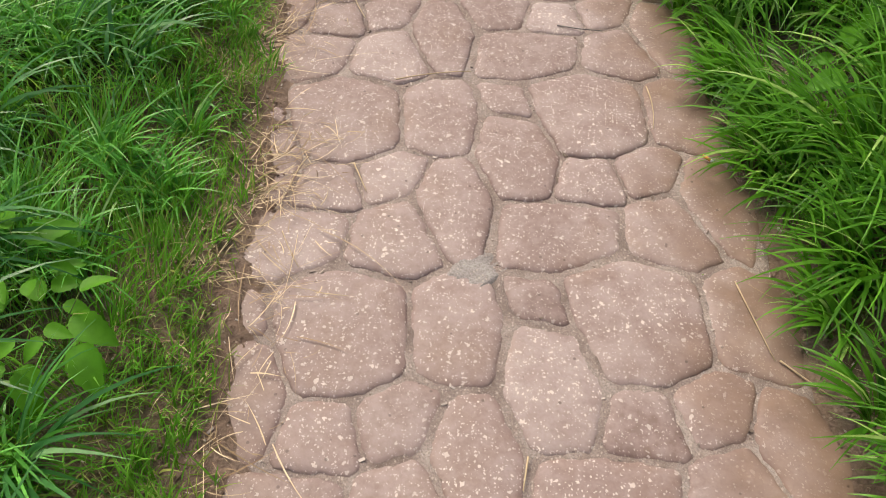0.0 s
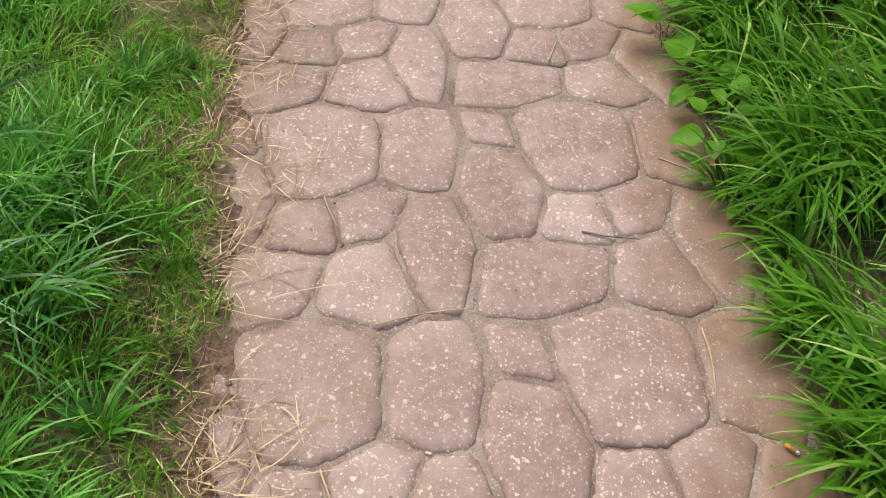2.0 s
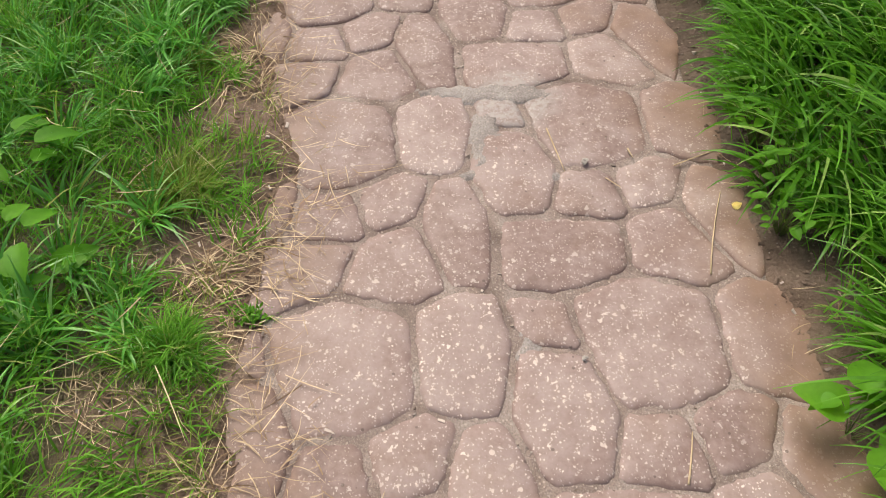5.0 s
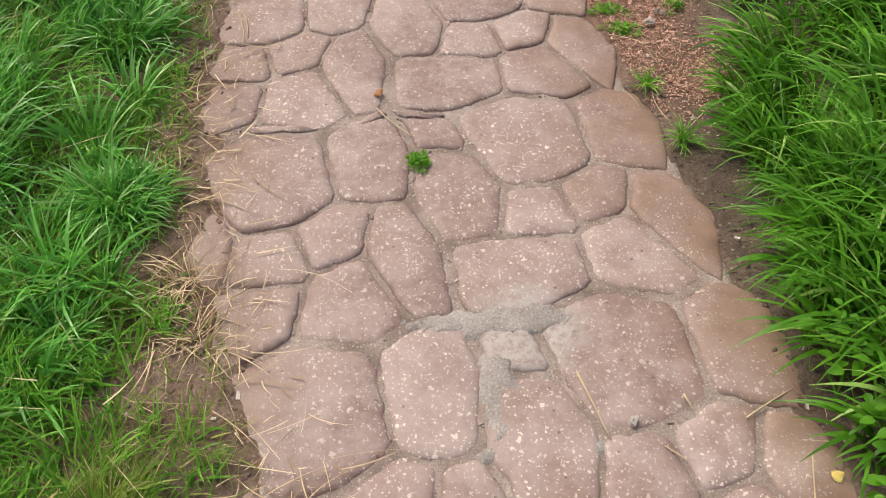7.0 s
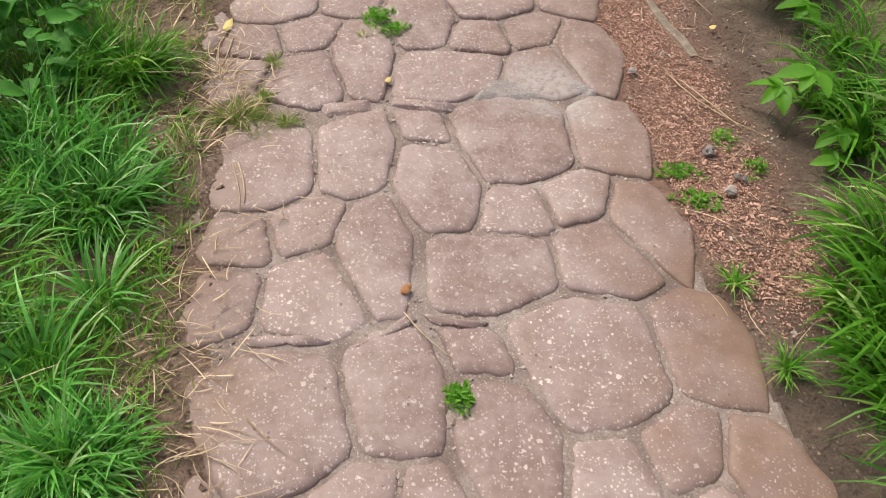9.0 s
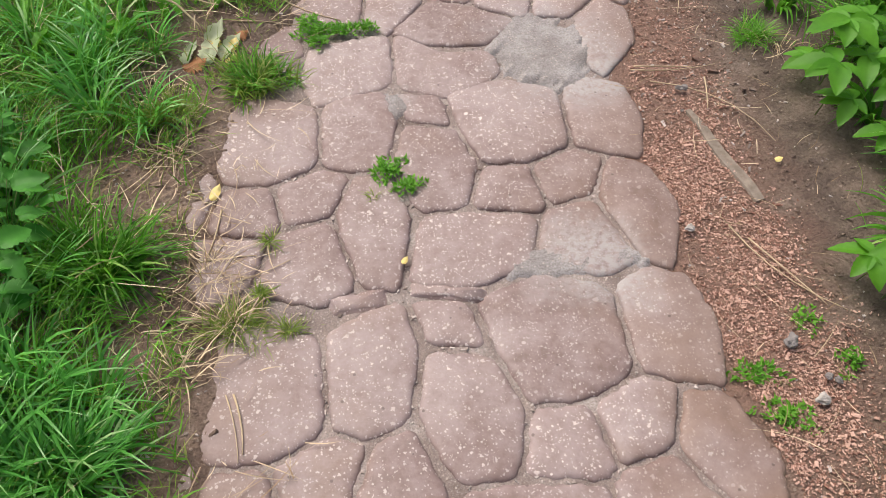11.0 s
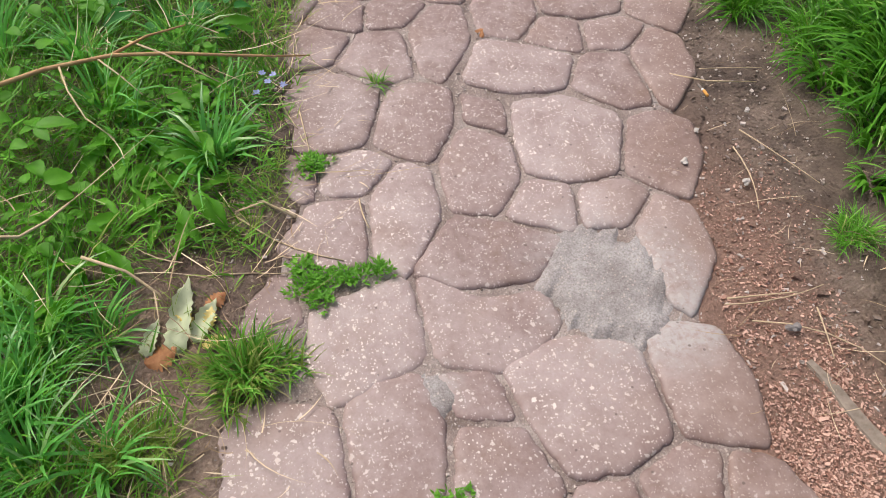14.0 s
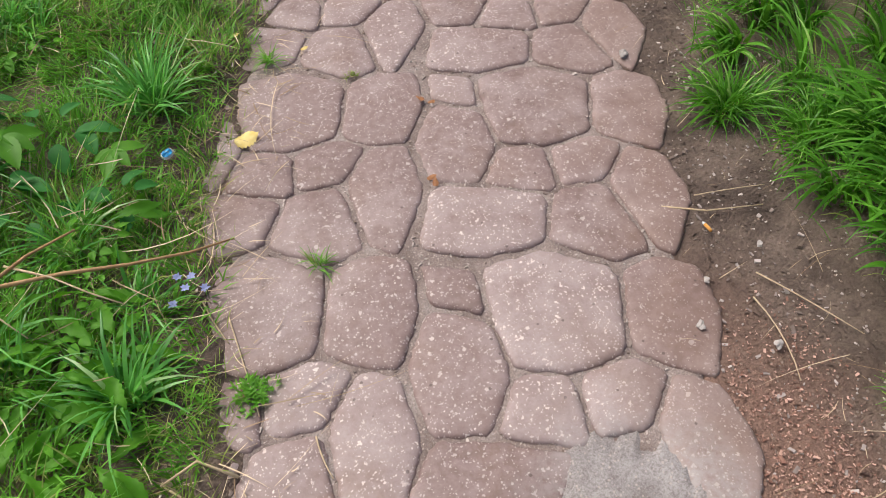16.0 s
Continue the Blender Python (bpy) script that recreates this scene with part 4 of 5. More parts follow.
def plants():
    r = random.Random(3)
    for x, y, n, h, sp in ((-0.64, 0.62, 14, 0.16, 0.09), (-0.74, 0.74, 9, 0.15, 0.07)):
        plant("broadleaf_weed", "green broadleaf weed growing in the turf", x, y, "oval", n, h, sp, r.random(), 1.15)
    for x, y, n, h, sp, s in ((0.52, 2.20, 8, 0.14, 0.08, 0.9), (0.47, 2.41, 7, 0.13, 0.06, 0.95), (0.54, 2.03, 6, 0.12, 0.06, 0.9), (0.62, 1.86, 5, 0.05, 0.05, 0.55), (0.53, 2.98, 6, 0.09, 0.06, 0.8),
                              (0.60, 2.72, 5, 0.09, 0.06, 0.8), (0.66, 2.34, 5, 0.1, 0.06, 0.9)):
        plant("plantain", "round-leaved plantain weed at the edge of the grass", x, y, "round", n, h, sp, r.random(), s)
    for x, y, n, h, sp in ((0.45, 3.12, 44, 0.15, 0.08), (0.48, 2.98, 36, 0.14, 0.07), (0.45, 2.86, 26, 0.10, 0.06), (0.62, 2.06, 18, 0.04, 0.06), (0.66, 1.92, 14, 0.04, 0.05)):
        plant("small_weed", "low weed with many small green leaves", x, y, "small", n, h, sp, r.random(), 1.0)
    for x, y, n, h, sp in ((-1.10, 2.72, 8, 0.13, 0.08), (-1.03, 2.62, 6, 0.10, 0.07), (-1.16, 2.94, 8, 0.14, 0.09), (-1.22, 2.8, 7, 0.14, 0.08)):
        plant("broadleaf_weed", "pale green broadleaf weed standing in the turf", x, y, "oval", n, h, sp, r.random(), 1.15)
    for x, y in ((-1.30, 4.62), (-1.18, 4.52), (-1.38, 4.48), (-1.44, 4.68), (-1.28, 4.78), (-1.16, 4.68), (-1.53, 4.58), (-1.40, 4.84), (-1.26, 4.36), (-1.20, 4.84)):
        plant("nettle", "leafy green nettle with toothed leaves", x, y, "nettle", 26, 0.20, 0.10, r.random(), 0.85)
    for x, y, h, turn, s in ((0.65, 4.94, 0.16, 200, 1), (0.80, 4.89, 0.12, 150, 0.85), (0.70, 5.04, 0.2, 240, 0.95), (0.74, 4.79, 0.08, 220, 0.75), (0.58, 4.41, 0.17, 230, 0.8), (0.55, 4.46, 0.09, 200, 0.75), (0.64, 4.31, 0.08, 260, 0.65), (0.62, 4.25, 0.05, 120, 0.6), (0.86, 5.00, 0.15, 90, 0.9)):
        creeper(x, y, h, turn, r.random(), s)
    for x, y, n, h, sp, s in ((-0.78, 6.50, 6, 0.09, 0.06, 1.3), (-0.66, 6.24, 4, 0.08, 0.05, 1.15), (-0.92, 6.38, 7, 0.10, 0.07, 1.3), (-0.86, 6.28, 5, 0.08, 0.06, 1.1), (-0.96, 6.6, 6, 0.1, 0.07, 1.2)):
        plant("broadleaf_weed", "dark green broadleaf weed beside the dry branch", x, y, "dark", n, h, sp, r.random(), s * 0.75)
    for x, y in ((-1.27, 5.58), (-1.14, 5.72), (-1.10, 6.00), (-1.22, 5.88), (-1.05, 5.6), (-1.35, 5.72), (-1.32, 6.0), (-1.18, 6.15), (-1.12, 6.3)):
        plant("broadleaf_weed", "yellow-green broadleaf weed in the grass", x, y, "round", 4, 0.15, 0.10, r.random(), 0.6)
    for x, y in ((-1.00, 5.52), (-0.92, 5.66), (-0.86, 5.82), (-1.12, 5.46), (-0.80, 5.62), (-0.74, 5.86), (-1.24, 5.38), (-0.95, 5.90), (-1.08, 5.30), (-0.70, 6.18), (-0.80, 6.02), (-1.18, 5.56)):
        plant("dandelion", "dandelion rosette of jagged green leaves", x, y, "frond", 11, 0.07, 0.06, r.random(), 0.9)
    for n in range(18):
        x, y = r.uniform(-1.5, -0.72), r.uniform(5.32, 6.9)
        if x < -0.66 + 0.25 * (y - 6.0) and math.hypot(x + 0.80, y - 5.31) > 0.16:
            kind = ("frond", "small", "frond", "frond", "small")[n % 5]
            plant("wild_herb", "low leafy green herb growing among the grass", x, y, kind, (9, 24, 7, 10, 18)[n % 5], 0.09, 0.08, r.random(), (0.75, 1.0, 0.6, 0.7, 0.9)[n % 5])
    for n in range(10):
        x, y = r.uniform(-1.6, -1.12), r.uniform(4.35, 5.25)
        plant("wild_herb", "low leafy green herb growing among the grass", x, y, ("nettle", "frond")[n % 2], 12, 0.14, 0.09, r.random(), 0.75)
    for x, y, h, turn, s in ((0.68, 4.88, 0.10, 170, 0.8), (0.74, 4.98, 0.14, 290, 0.85), (0.78, 5.08, 0.17, 190, 0.9), (0.66, 5.06, 0.08, 140, 0.75), (-0.96, 6.30, 0.09, 200, 0.8), (-0.87, 6.46, 0.11, 330, 0.85), (-1.02, 6.62, 0.12, 20, 0.8), (-0.66, 6.40, 0.06, 300, 0.7), (-1.06, 5.80, 0.12, 60, 0.7), (0.84, 4.94, 0.18, 230, 0.95), (0.72, 5.12, 0.12, 60, 0.8)):
        creeper(x, y, h, turn, r.random(), s)
    for x, y, h in ((1.22, 6.16, 0.30), (1.30, 6.34, 0.34), (1.36, 6.08, 0.26)):
        plant("shrub_seedling", "bright green leafy seedling above the grass", x, y, "oval", 10, h, 0.11, r.random(), 2.0)
    for x, y in ((0.95, 1.55), (1.05, 1.80), (0.98, 2.35)):
        plant("broadleaf_weed", "green broadleaf weed among long grass", x, y, "oval", 8, 0.14, 0.08, r.random(), 1.2)


def tuft(name, label, x, y, radius, count, length, width, material, seed, splay=1.0, z=None, category="grass", bend=0.08):
    """A clump of blades that splay outwards."""
    rng = np.random.default_rng(seed)
    a, rr = rng.uniform(0, 6.283, count), radius * np.sqrt(rng.uniform(0, 1, count))
    rr = rr * (0.75 + 0.35 * np.sin(a * 3 + seed) + 0.2 * np.sin(a * 7 + seed * 2))
    px, py = x + rr * np.cos(a) * 0.8, y + rr * np.sin(a) * 0.6
    pz = ground_height(px, py) - 0.003 if z is None else np.full(count, z)
    ob = blades(name, np.stack([px, py, pz], -1), rng.uniform(0.55, 1.1, count) * length, rng.uniform(0.7, 1.2, count) * width, a + rng.normal(0, 1.0, count),
                rng.uniform(0.05, 0.7, count) * splay, rng.uniform(0.4, 1.5, count) * splay, material, rng, 4, 0.5, None, bend)
    return tagged(ob, label, category)


def joint_weed(x, y, radius, count, height, seed, z):
    """A creeping weed: many tiny oval leaves heaped over a joint, thinner towards its rim."""
    rng = np.random.default_rng(seed)
    a, rr = rng.uniform(0, 6.283, count), radius * rng.uniform(0, 1, count) ** 0.7
    rr = rr * (1.0 + 0.45 * np.sin(a * 2 + seed) + 0.3 * np.sin(a * 5 + seed * 2))
    px, py = x + rr * np.cos(a), y + rr * np.sin(a) * 0.75
    pz = (ground_height(px, py) if z is None else np.zeros(count)) + rng.uniform(-0.002, 0.8, count) * height * np.clip(1 - rr / (1.5 * radius), 0.1, 1)
    ob = blades("joint_weed", np.stack([px, py, pz], -1), rng.uniform(0.008, 0.017, count), rng.uniform(0.004, 0.0075, count), a + rng.normal(0, 1.1, count), rng.uniform(0.5, 1.3, count),
                rng.uniform(0.0, 0.7, count), MOSS, rng, 3, 0.6)
    return tagged(ob, "small green weed rooted in the paving joint", "weed")


def tufts():
    n = 40
    for x, y, r, c, ln, w, m in ((-0.75, 2.54, 0.085, 600, 0.09, 0.0032, GRASS), (-0.82, 2.95, 0.10, 700, 0.10, 0.0028, GRASS_OLIVE), (-0.90, 3.62, 0.12, 560, 0.12, 0.0060, GRASS_BROAD), (-0.90, 3.35, 0.08, 400, 0.08, 0.0028, GRASS_OLIVE),
                                 (-0.69, 5.19, 0.12, 260, 0.085, 0.0048, GRASS_OLIVE), (-0.68, 5.20, 0.11, 300, 0.085, 0.005, GRASS), (-0.88, 5.08, 0.07, 260, 0.09, 0.0026, GRASS_OLIVE), (-0.70, 4.47, 0.08, 340, 0.07, 0.0022, GRASS_OLIVE), (-0.60, 4.46, 0.05, 160, 0.05, 0.0022, GRASS_OLIVE), (-0.98, 4.18, 0.13, 420, 0.16, 0.0065, GRASS_BROAD), (-0.98, 4.62, 0.10, 360, 0.17, 0.006, GRASS_LONG),
                                 (-0.72, 5.76, 0.05, 55, 0.19, 0.0105, GRASS_BROAD), (-0.72, 5.76, 0.03, 24, 0.15, 0.0105, GRASS_BROAD), (0.60, 5.25, 0.06, 240, 0.08, 0.003, GRASS), (0.55, 3.64, 0.08, 150, 0.24, 0.008, GRASS_LONG), (0.55, 3.44, 0.08, 170, 0.24, 0.008, GRASS_LONG), (0.62, 3.52, 0.08, 150, 0.26, 0.008, GRASS_LONG), (0.50, 3.30, 0.06, 110, 0.16, 0.006, GRASS_LONG), (0.74, 6.06, 0.09, 260, 0.15, 0.0055, GRASS_LONG), (0.86, 5.88, 0.10, 300, 0.16, 0.0055, GRASS_LONG)):
        n += 1
        tuft("grass_tuft", "green grass tuft standing on worn ground", x, y, r, c, ln, w, m, n, 1.45)
    for x, y, r, c, ln in ((-0.271, 3.72, 0.022, 150, 0.026), (-0.385, 4.855, 0.036, 190, 0.028), (-0.345, 4.80, 0.028, 110, 0.022), (-0.54, 5.375, 0.038, 210, 0.026), (-0.47, 5.375, 0.034, 170, 0.022),
                           (-0.405, 5.383, 0.022, 90, 0.02), (-0.56, 5.415, 0.03, 120, 0.024), (-0.535, 5.335, 0.03, 130, 0.024), (-0.50, 5.70, 0.030, 140, 0.026), (-0.618, 2.63, 0.032, 150, 0.028), (0.27, 4.27, 0.035, 130, 0.04), (0.30, 4.18, 0.04, 130, 0.04), (-0.504, 5.72, 0.022, 90, 0.024),
                           (0.41, 4.38, 0.03, 60, 0.03), (0.46, 4.28, 0.03, 60, 0.035), (0.56, 0.985, 0.03, 50, 0.03)):
        n += 1
        z = 0.0 if x < 0.2 and x > -0.6 else None
        joint_weed(x, y, r * 1.15, int(c * 1.35), ln * 0.6, n, z)
    for x, y, c, ln, w in ((-0.309, 5.955, 46, 0.055, 0.0026), (-0.253, 6.67, 60, 0.07, 0.0028), (-0.072, 6.528, 40, 0.028, 0.0026), (-0.643, 4.675, 44, 0.045, 0.003), (-0.66, 4.54, 60, 0.035, 0.003), (-0.42, 4.78, 30, 0.03, 0.0022),
                           (-0.60, 4.45, 80, 0.04, 0.002), (0.34, 3.75, 60, 0.07, 0.004), (0.30, 3.95, 40, 0.06, 0.004)):
        n += 1
        tuft("grass_sprout", "thin grass sprout growing between stones", x, y, 0.02, c, ln, w, GRASS_OLIVE if ln < 0.05 else GRASS, n, 1.6, -0.004)
    for x, y, r, c, ln in ((-0.76, 4.60, 0.06, 90, 0.12), (-0.72, 4.48, 0.05, 110, 0.11), (-0.80, 4.36, 0.06, 80, 0.10), (-0.62, 4.47, 0.03, 40, 0.07), (-0.74, 3.42, 0.06, 90, 0.12), (-0.70, 3.28, 0.05, 70, 0.11),
                           (-0.87, 4.95, 0.05, 70, 0.09), (-0.92, 5.15, 0.06, 80, 0.09), (-0.70, 2.72, 0.06, 80, 0.10), (-0.62, 2.28, 0.05, 70, 0.10), (-0.58, 1.95, 0.05, 70, 0.10), (0.64, 5.20, 0.05, 50, 0.08)):
        n += 1
        tuft("dry_grass_clump", "dry straw-coloured grass clump flattened at the path edge", x, y, r * 1.3, int(c * 0.65), ln, 0.0026, STRAW, n, 2.0, None, "grass", 0.3)


# ---- litter that lies singly ----
HUSK = leaf_material("pale_husk", (0.42, 0.50, 0.26), (0.70, 0.74, 0.54), None, 0.5, 0.25)
BROWN_LEAF = plain_material("dead_leaf", (0.22, 0.085, 0.035), (0.46, 0.23, 0.10), 55.0, 0.7)
YELLOW_LEAF = plain_material("yellow_leaf", (0.70, 0.52, 0.12), (0.82, 0.70, 0.30), 45.0, 0.55)
TWIG = plain_material("twig_bark", (0.36, 0.20, 0.09), (0.58, 0.38, 0.19), 45.0, 0.75)
PALE_TWIG = plain_material("pale_twig", (0.46, 0.34, 0.19), (0.70, 0.57, 0.38), 45.0, 0.65)
ROCK = plain_material("pale_stone", (0.34, 0.31, 0.28), (0.57, 0.53, 0.49), 60.0, 0.8)
DARK_ROCK = plain_material("dark_stone", (0.16, 0.145, 0.138), (0.30, 0.275, 0.26), 50.0, 0.85)
OLD_WOOD = plain_material("weathered_wood", (0.175, 0.140, 0.110), (0.33, 0.275, 0.220), 60.0, 0.85)
BLUE = plain_material("blue_print", (0.015, 0.22, 0.52), (0.03, 0.36, 0.70), 90.0, 0.35, 0.5)
WHITE = plain_material("white_paint", (0.66, 0.68, 0.70), (0.82, 0.84, 0.85), 90.0, 0.4)
FILTER = plain_material("filter_paper", (0.68, 0.30, 0.06), (0.82, 0.44, 0.12), 120.0, 0.7)
PETAL = plain_material("blue_petal", (0.22, 0.25, 0.45), (0.36, 0.40, 0.62), 60.0, 0.6)

STRAWS_NEAR = [(-0.145, 1.490, 0.037, 1.547), (0.477, 1.550, 0.487, 1.397), (-0.198, 1.193, -0.156, 1.112), (-0.326, 1.100, -0.305, 1.200), (-0.313, 0.978, -0.257, 0.888), (0.634, 0.967, 0.690, 0.787), (0.700, 0.788, 0.794, 0.715),
               (-0.449, 0.638, -0.368, 0.483), (0.229, 0.535, 0.223, 0.472), (0.288, 2.751, 0.348, 2.974), (-0.357, 2.159, -0.335, 2.285), (-0.302, 1.801, -0.261, 1.723), (0.173, 2.310, 0.195, 2.406), (0.426, 2.001, 0.503, 1.970),
               (-0.714, 4.319, -0.685, 4.185), (-0.700, 4.319, -0.678, 4.20), (-0.358, 3.906, -0.276, 3.802), (0.259, 3.051, 0.357, 3.100), (-0.019, 3.164, 0.014, 3.028), (0.103, 3.010, 0.134, 2.982), (0.162, 3.103, 0.170, 3.075)]
STRAWS_FAR = [(-0.552, 5.946, -0.523, 5.832), (-0.511, 5.892, -0.502, 5.655), (-0.417, 5.579, -0.410, 5.492), (-0.750, 4.771, -0.773, 4.636), (-0.788, 4.632, -0.669, 4.639), (0.283, 5.093, 0.520, 4.857), (0.246, 5.141, 0.464, 5.142),
              (-0.683, 5.582, -0.476, 5.417), (-0.764, 5.435, -0.587, 5.409), (0.423, 5.094, 0.396, 4.980), (0.257, 5.153, 0.403, 5.137), (0.33, 4.62, 0.50, 4.38), (0.36, 4.58, 0.46, 4.40), (0.50, 5.60, 0.60, 5.40), (0.46, 5.55, 0.43, 5.36),
              (0.50, 5.83, 0.66, 5.80), (-0.60, 5.30, -0.66, 5.29), (-0.72, 4.57, -0.60, 4.62)]


def resting(x, y):
    """The height of whatever a light thing lies on: a stone's top or the soil."""
    return max(0.0015, float(ground_height(np.array(x), np.array(y))) + 0.002)


def straws():
    rng = random.Random(21)
    for x0, y0, x1, y1 in STRAWS_NEAR + STRAWS_FAR:
        pts = []
        bow = rng.gauss(0, 0.25) * math.hypot(x1 - x0, y1 - y0)
        for i in range(6):
            t = i / 5
            b = bow * 4 * t * (1 - t)
            x, y = x0 + (x1 - x0) * t - (y1 - y0) * b, y0 + (y1 - y0) * t + (x1 - x0) * b
            pts.append((x, y, resting(x, y) + 0.0012))
        ob = mesh_object("straw", *tube(pts, rng.uniform(0.0013, 0.0022), 5, 0.6), STRAW)
        tagged(ob, "single dry yellow straw lying on the ground", "straw", "single straws")


def pebble(name, label, x, y, size, material, seed, flat=0.5):
    bm = bmesh.new()
    bmesh.ops.create_icosphere(bm, subdivisions=3, radius=0.5)
    for v in bm.verts:
        k = 1.0 + 0.75 * noise.noise(v.co * 2.1 + Vector((seed, seed * 0.7, 0))) + 0.2 * noise.noise(v.co * 7 + Vector((seed, 0, 0)))
        v.co = Vector((v.co.x * k * size, v.co.y * k * size * 0.75, v.co.z * k * size * flat))
    me = bpy.data.meshes.new(name)
    bm.to_mesh(me)
    bm.free()
    me.materials.append(material)
    ob = new(name, me)
    ob.location = (x, y, resting(x, y) + size * flat * 0.25)
    ob.rotation_euler = (0, 0, seed)
    return tagged(ob, label, "stone")


def fallen_leaf(label, x, y, length, width, material, turn, seed, teeth=8, bite=0.2):
    me = leaf_mesh("fallen_leaf", length, width, material, 0.8, teeth, -0.12, -0.35, 0.05, bite)
    ob = new("fallen_leaf", me)
    ob.matrix_basis = pose(x, y, resting(x, y) + 0.004, 6, -4, turn)
    return tagged(ob, label, "leaf")


def litter():
    fallen_leaf("pale yellow fallen leaf lying flat on the stones", -0.40, 6.39, 0.062, 0.048, YELLOW_LEAF, 0, 1, 8, 0.11)
    fallen_leaf("yellow curled leaf lying on soil beside the path", -0.775, 4.80, 0.045, 0.022, YELLOW_LEAF, 65, 2, 0)
    fallen_leaf("small yellow leaf scrap at the path edge", 0.365, 2.93, 0.022, 0.02, YELLOW_LEAF, 20, 3)
    fallen_leaf("small yellow leaf lying on brick chips", 0.495, 4.795, 0.02, 0.015, YELLOW_LEAF, 10, 4, 0)
    fallen_leaf("tiny yellow leaf on the path's stones", -0.165, 6.68, 0.022, 0.012, YELLOW_LEAF, 0, 5, 0)
    fallen_leaf("tiny yellow leaf beside a mossy joint", -0.372, 4.585, 0.02, 0.013, YELLOW_LEAF, 50, 6, 0)
    fallen_leaf("narrow yellow leaf at the turf's edge", -0.33, 6.80, 0.03, 0.012, YELLOW_LEAF, 0, 7, 0)
    fallen_leaf("brown crumpled dead leaf lying on soil", -0.875, 5.25, 0.065, 0.05, BROWN_LEAF, 15, 8)
    fallen_leaf("brown torn dead leaf beside the husk", -0.76, 5.355, 0.05, 0.035, BROWN_LEAF, 30, 9)
    fallen_leaf("orange-brown leaf scrap caught in a joint", -0.362, 3.95, 0.028, 0.018, BROWN_LEAF, 40, 10)
    for i, (x, y) in enumerate(((-0.02, 6.10), (-0.01, 6.07), (0.07, 6.36), (0.09, 6.35))):
        fallen_leaf("brown leaf scrap caught between the stones", x, y, 0.024, 0.014, BROWN_LEAF, i * 70, 11 + i)
    # torn maize husk
    husk = tagged(stand("maize_husk", -0.80, 5.31, resting(-0.80, 5.31)), "torn pale green maize husk lying on soil", "husk")
    for x, y, ln, w, turn, fold in ((-0.02, -0.05, 0.17, 0.042, 78, 0.6), (-0.075, -0.045, 0.085, 0.026, 70, 0.5), (0.015, -0.03, 0.10, 0.035, 60, 0.4)):
        ob = new("husk_blade", leaf_mesh("husk_blade", ln, w * 1.15, HUSK, 0.55, 8, -0.05, fold, 0.07, 0.12))
        ob.parent = husk
        ob.matrix_basis = pose(x, y, 0.006, 4, -3, turn)
    for x, y, turn in ((0.03, -0.045, 10), (0.045, -0.01, 80), (0.02, 0.01, 140)):
        ob = new("husk_shred", leaf_mesh("husk_shred", 0.05, 0.022, YELLOW_LEAF, 0.9, 8, -0.1, 0.4, 0.06, 0.3))
        ob.parent = husk
        ob.matrix_basis = pose(x, y, 0.005, 8, -6, turn)
    # crumpled bottle cap
    cap = tagged(stand("bottle_cap", -0.552, 6.385, resting(-0.552, 6.385) + 0.022), "crushed blue and white bottle cap on soil", "bottle cap")
    for name, z0, r0, r1, mat in (("top", 0.0065, 0.0, 0.0125, BLUE), ("rim", 0.0, 0.0125, 0.0155, WHITE)):
        verts, faces, n = [], [], 42
        for ring, (r, z) in enumerate(((r0, z0), ((r0 + r1) / 2, z0 * 0.9 + 0.001), (r1, z0 * 0.75 if name == "top" else 0.0))):
            for k in range(n):
                a = 2 * math.pi * k / n
                w = 1.0 + (0.05 * (1 if k % 2 else -1) if ring == 2 and name == "rim" else 0.0)
                zz = (0.0052 if name == "rim" and ring == 0 else z)
                verts.append((r * w * math.cos(a), r * w * math.sin(a) * 0.85, zz + 0.0012 * math.sin(3 * a)))
        for ring in range(2):
            faces += [(ring * n + k, ring * n + (k + 1) % n, (ring + 1) * n + (k + 1) % n, (ring + 1) * n + k) for k in range(n)]
        mesh_object(name, verts, faces, mat, cap)
    cap.rotation_euler = (0.25, -0.15, 0.4)
    # cigarette ends
    for x, y, turn in ((0.608, 1.313, -35), (0.475, 5.739, 95)):
        butt = tagged(stand("cigarette_end", x, y, resting(x, y) + 0.004), "orange cigarette end lying on the soil", "cigarette end")
        butt.rotation_euler = (0, 0, radians(turn))
        mesh_object("filter", *tube([(-0.013, 0, 0), (-0.004, 0, 0.0004), (0.008, 0, 0)], 0.0038, 10, 0.95), FILTER, butt)
        mesh_object("paper", *tube([(0.0081, 0, 0), (0.011, 0, 0.0004), (0.0145, 0.001, -0.0005)], 0.0036, 10, 0.75), WHITE, butt)
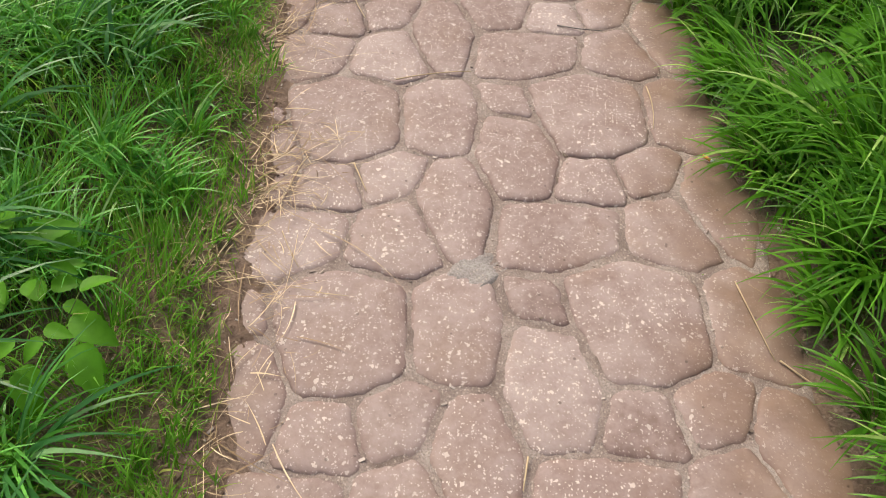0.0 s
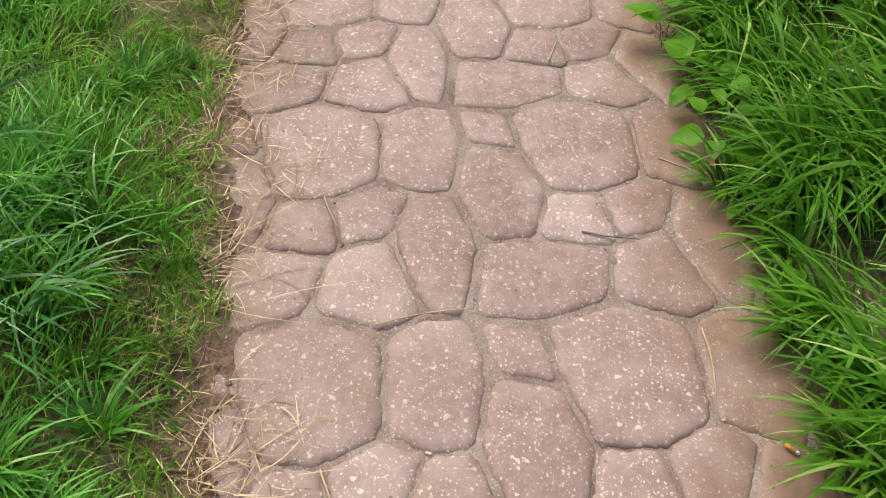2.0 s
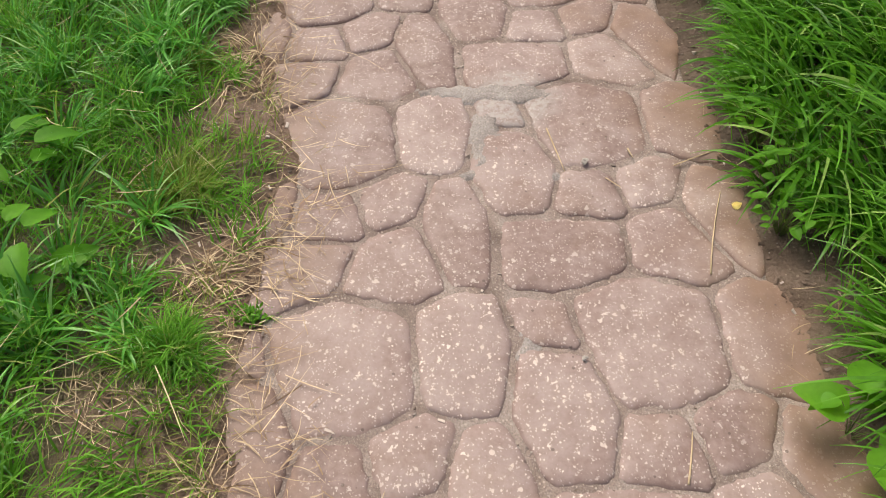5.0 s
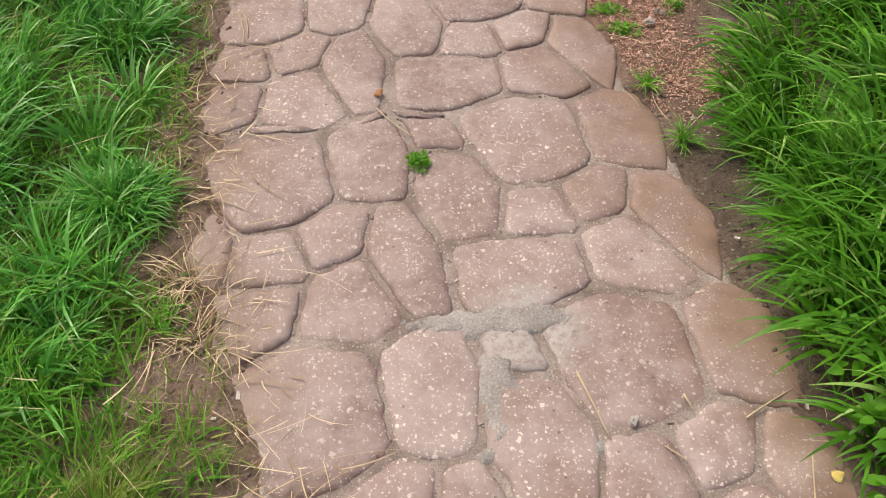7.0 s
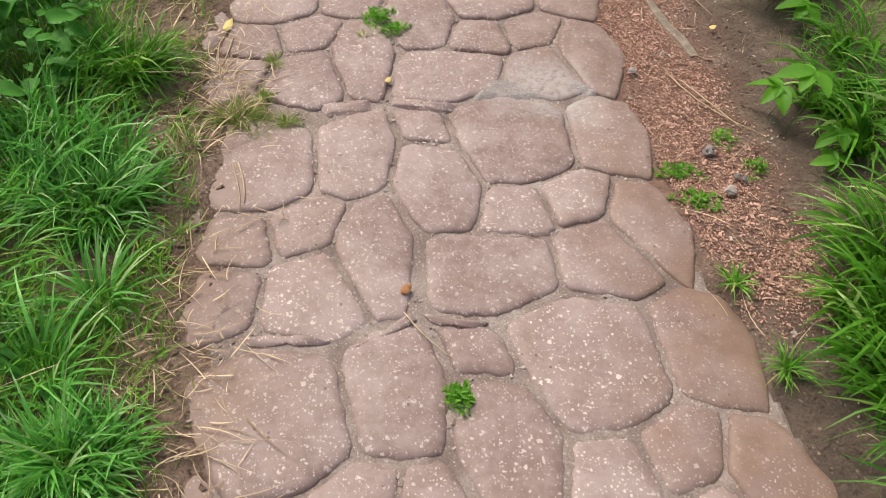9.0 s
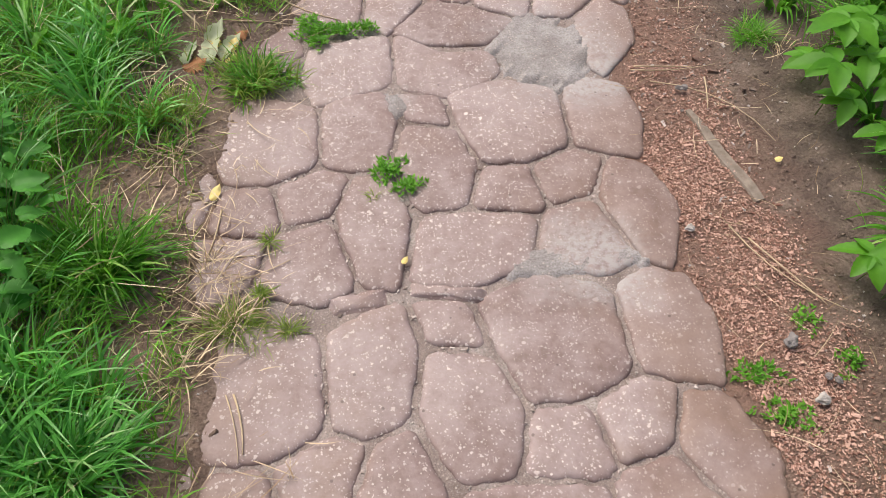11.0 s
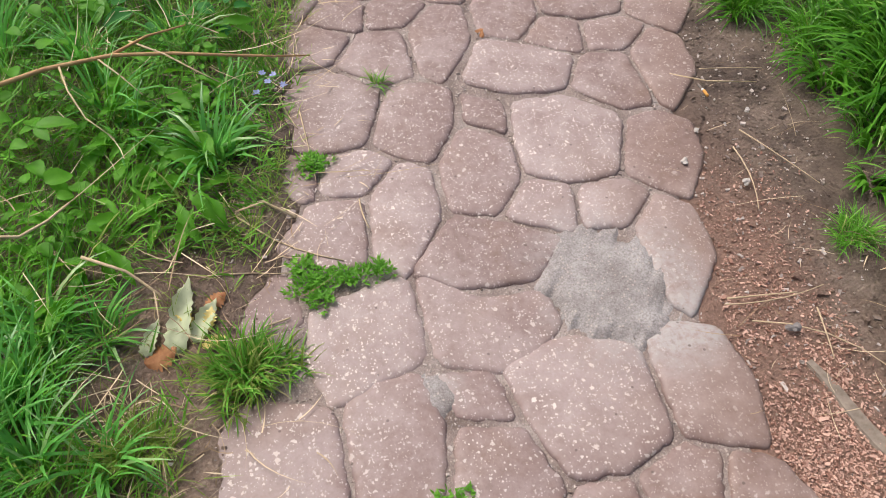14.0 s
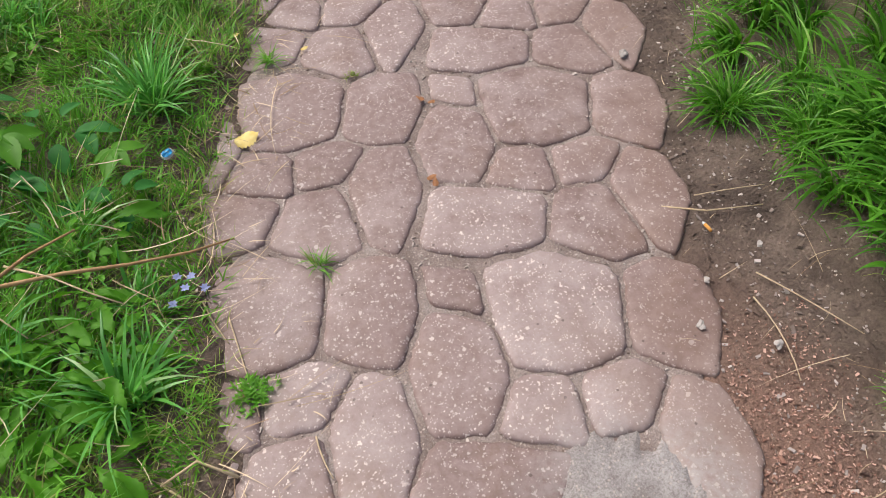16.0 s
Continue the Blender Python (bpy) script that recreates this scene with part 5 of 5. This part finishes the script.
    for x, y, s, m, what in ((0.061, 3.061, 0.017, ROCK, "white pebble lying on a paving stone"), (0.358, 4.326, 0.030, DARK_ROCK, "dark grey stone half sunk in soil"), (0.40, 4.245, 0.016, DARK_ROCK, "dark pebble beside the brick chips"),
                             (0.415, 4.235, 0.015, DARK_ROCK, "dark pebble beside the brick chips"), (0.37, 4.20, 0.026, ROCK, "pale lump of old mortar on soil"), (0.245, 4.62, 0.02, ROCK, "pale pebble against the paving edge"),
                             (0.60, 6.33, 0.032, ROCK, "pale stone on soil beside the path"), (0.355, 5.058, 0.026, DARK_ROCK, "dark chip of bark on brick rubble"), (0.33, 5.53, 0.018, ROCK, "pale pebble against the paving edge"),
                             (0.44, 5.44, 0.02, ROCK, "pale pebble on soil"), (0.40, 5.62, 0.014, ROCK, "pale pebble on soil"), (0.55, 5.66, 0.015, ROCK, "pale pebble on soil"), (0.02, 2.55, 0.012, ROCK, "pale pebble in the joint")):
        pebble("pebble", what, x, y, s, m, x * 37 + y * 11)
    # strip of old wood half sunk in the brick chips
    bm = bmesh.new()
    for i in range(9):
        t = i / 8
        x, y, w = 0.352 + 0.075 * t + 0.003 * math.sin(t * 9), 4.99 - 0.30 * t, 0.034 * (0.45 + 1.2 * t * (1.25 - t))
        z = float(ground_height(np.array(x), np.array(y)))
        for k, (dx, dz) in enumerate(((-w / 2, 0.0), (-w * 0.4, 0.006), (w * 0.4, 0.0065), (w / 2, 0.0))):
            bm.verts.new((x + dx, y + dx * 0.25, z + dz + 0.001 * math.sin(i * 2.1 + k)))
    bm.verts.ensure_lookup_table()
    for i in range(8):
        for k in range(3):
            bm.faces.new([bm.verts[j] for j in (i * 4 + k, i * 4 + k + 1, i * 4 + k + 5, i * 4 + k + 4)])
    bm.faces.new([bm.verts[j] for j in (0, 1, 2, 3)])
    bm.faces.new([bm.verts[j] for j in (35, 34, 33, 32)])
    bmesh.ops.recalc_face_normals(bm, faces=bm.faces)
    me = bpy.data.meshes.new("wood_strip")
    bm.to_mesh(me)
    bm.free()
    me.materials.append(OLD_WOOD)
    tagged(new("wood_strip", me), "weathered grey-brown wood strip sunk in brick chips", "wood")


def branches():
    branch = tagged(stand("dry_branch", 0, 0, 0.0), "bare tan-brown dry branch lying across the grass", "branch")
    mesh_object("stem", *tube([(-1.216, 5.896, 0.17), (-1.049, 5.979, 0.155), (-0.909, 6.011, 0.145), (-0.775, 6.015, 0.125), (-0.659, 6.009, 0.105), (-0.547, 6.032, 0.065), (-0.46, 6.085, 0.012)], 0.0062, 7, 0.35), TWIG, branch)
    for pts, r, m in (([(-0.911, 6.011, 0.145), (-0.831, 6.066, 0.145), (-0.746, 6.126, 0.12)], 0.0042, TWIG), ([(-0.871, 6.056, 0.145), (-0.794, 6.009, 0.13), (-0.736, 5.956, 0.12), (-0.680, 5.920, 0.1)], 0.0026, PALE_TWIG),
                      ([(-0.941, 6.004, 0.147), (-0.894, 5.954, 0.13), (-0.848, 5.898, 0.11)], 0.0024, PALE_TWIG), ([(-1.019, 5.979, 0.155), (-1.002, 5.912, 0.14), (-0.964, 5.824, 0.13), (-0.908, 5.768, 0.11)], 0.0027, PALE_TWIG)):
        mesh_object("twig", *tube(pts, r, 6, 0.5), m, branch)
    vine = tagged(stand("dry_vine", 0, 0, 0.0), "dry twisted vine lying in the grass", "branch")
    mesh_object("stem", *tube([(-1.385, 5.684, 0.13), (-1.290, 5.631, 0.14), (-1.235, 5.574, 0.13), (-1.147, 5.514, 0.145), (-1.075, 5.509, 0.13), (-1.025, 5.539, 0.13), (-0.990, 5.588, 0.12)], 0.005, 7, 0.5), PALE_TWIG, vine)
    mesh_object("twig", *tube([(-1.235, 5.574, 0.13), (-1.200, 5.631, 0.14), (-1.140, 5.678, 0.12)], 0.003, 6, 0.5), PALE_TWIG, vine)
    for pts in ([(-0.965, 5.451, 0.11), (-0.890, 5.422, 0.08), (-0.840, 5.386, 0.04), (-0.83, 5.37, 0.02)], [(-0.56, 5.55, 0.012), (-0.62, 5.60, 0.02), (-0.680, 5.566, 0.04)]):
        tagged(mesh_object("dry_stalk", *tube(pts, 0.0034, 6, 0.6), PALE_TWIG), "pale dry stalk lying at the turf edge", "stalk")
    tagged(mesh_object("twig", *tube([(0.25, 1.765, 0.003), (0.30, 1.757, 0.004), (0.37, 1.757, 0.003)], 0.0022, 6, 0.5), DARK_ROCK), "dark thin twig lying on a paving stone", "twig")
    tagged(mesh_object("twig", *tube([(0.42, 5.83, 0.0), (0.50, 5.78, 0.004), (0.62, 5.75, 0.004)], 0.0022, 6, 0.6), PALE_TWIG), "pale thin twig lying on soil", "twig")


def flowers():
    rng = random.Random(8)
    for x, y, h in ((-0.560, 5.985, 0.045), (-0.575, 5.955, 0.05), (-0.605, 5.93, 0.045), (-0.54, 5.955, 0.04), (-0.585, 5.985, 0.055)):
        f = tagged(stand("wild_flower", x, y), "small pale blue wild flower at the turf edge", "flower", "wild flowers")
        mesh_object("stem", *tube([(0, 0, 0), (0.004, 0.002, h * 0.6), (0.002, 0, h)], 0.001, 4, 0.7), STEM, f)
        for k in range(7):
            ob = new("petal", PETAL_MESH)
            ob.parent = f
            ob.matrix_basis = pose(0.002, 0, h, 0, rng.uniform(-35, -5), k * 51 + rng.uniform(-12, 12))


PETAL_MESH = leaf_mesh("petal", 0.011, 0.006, PETAL, 0.9, 0, 0.1, 0.2)
plants()
tufts()
straws()
litter()
branches()
flowers()
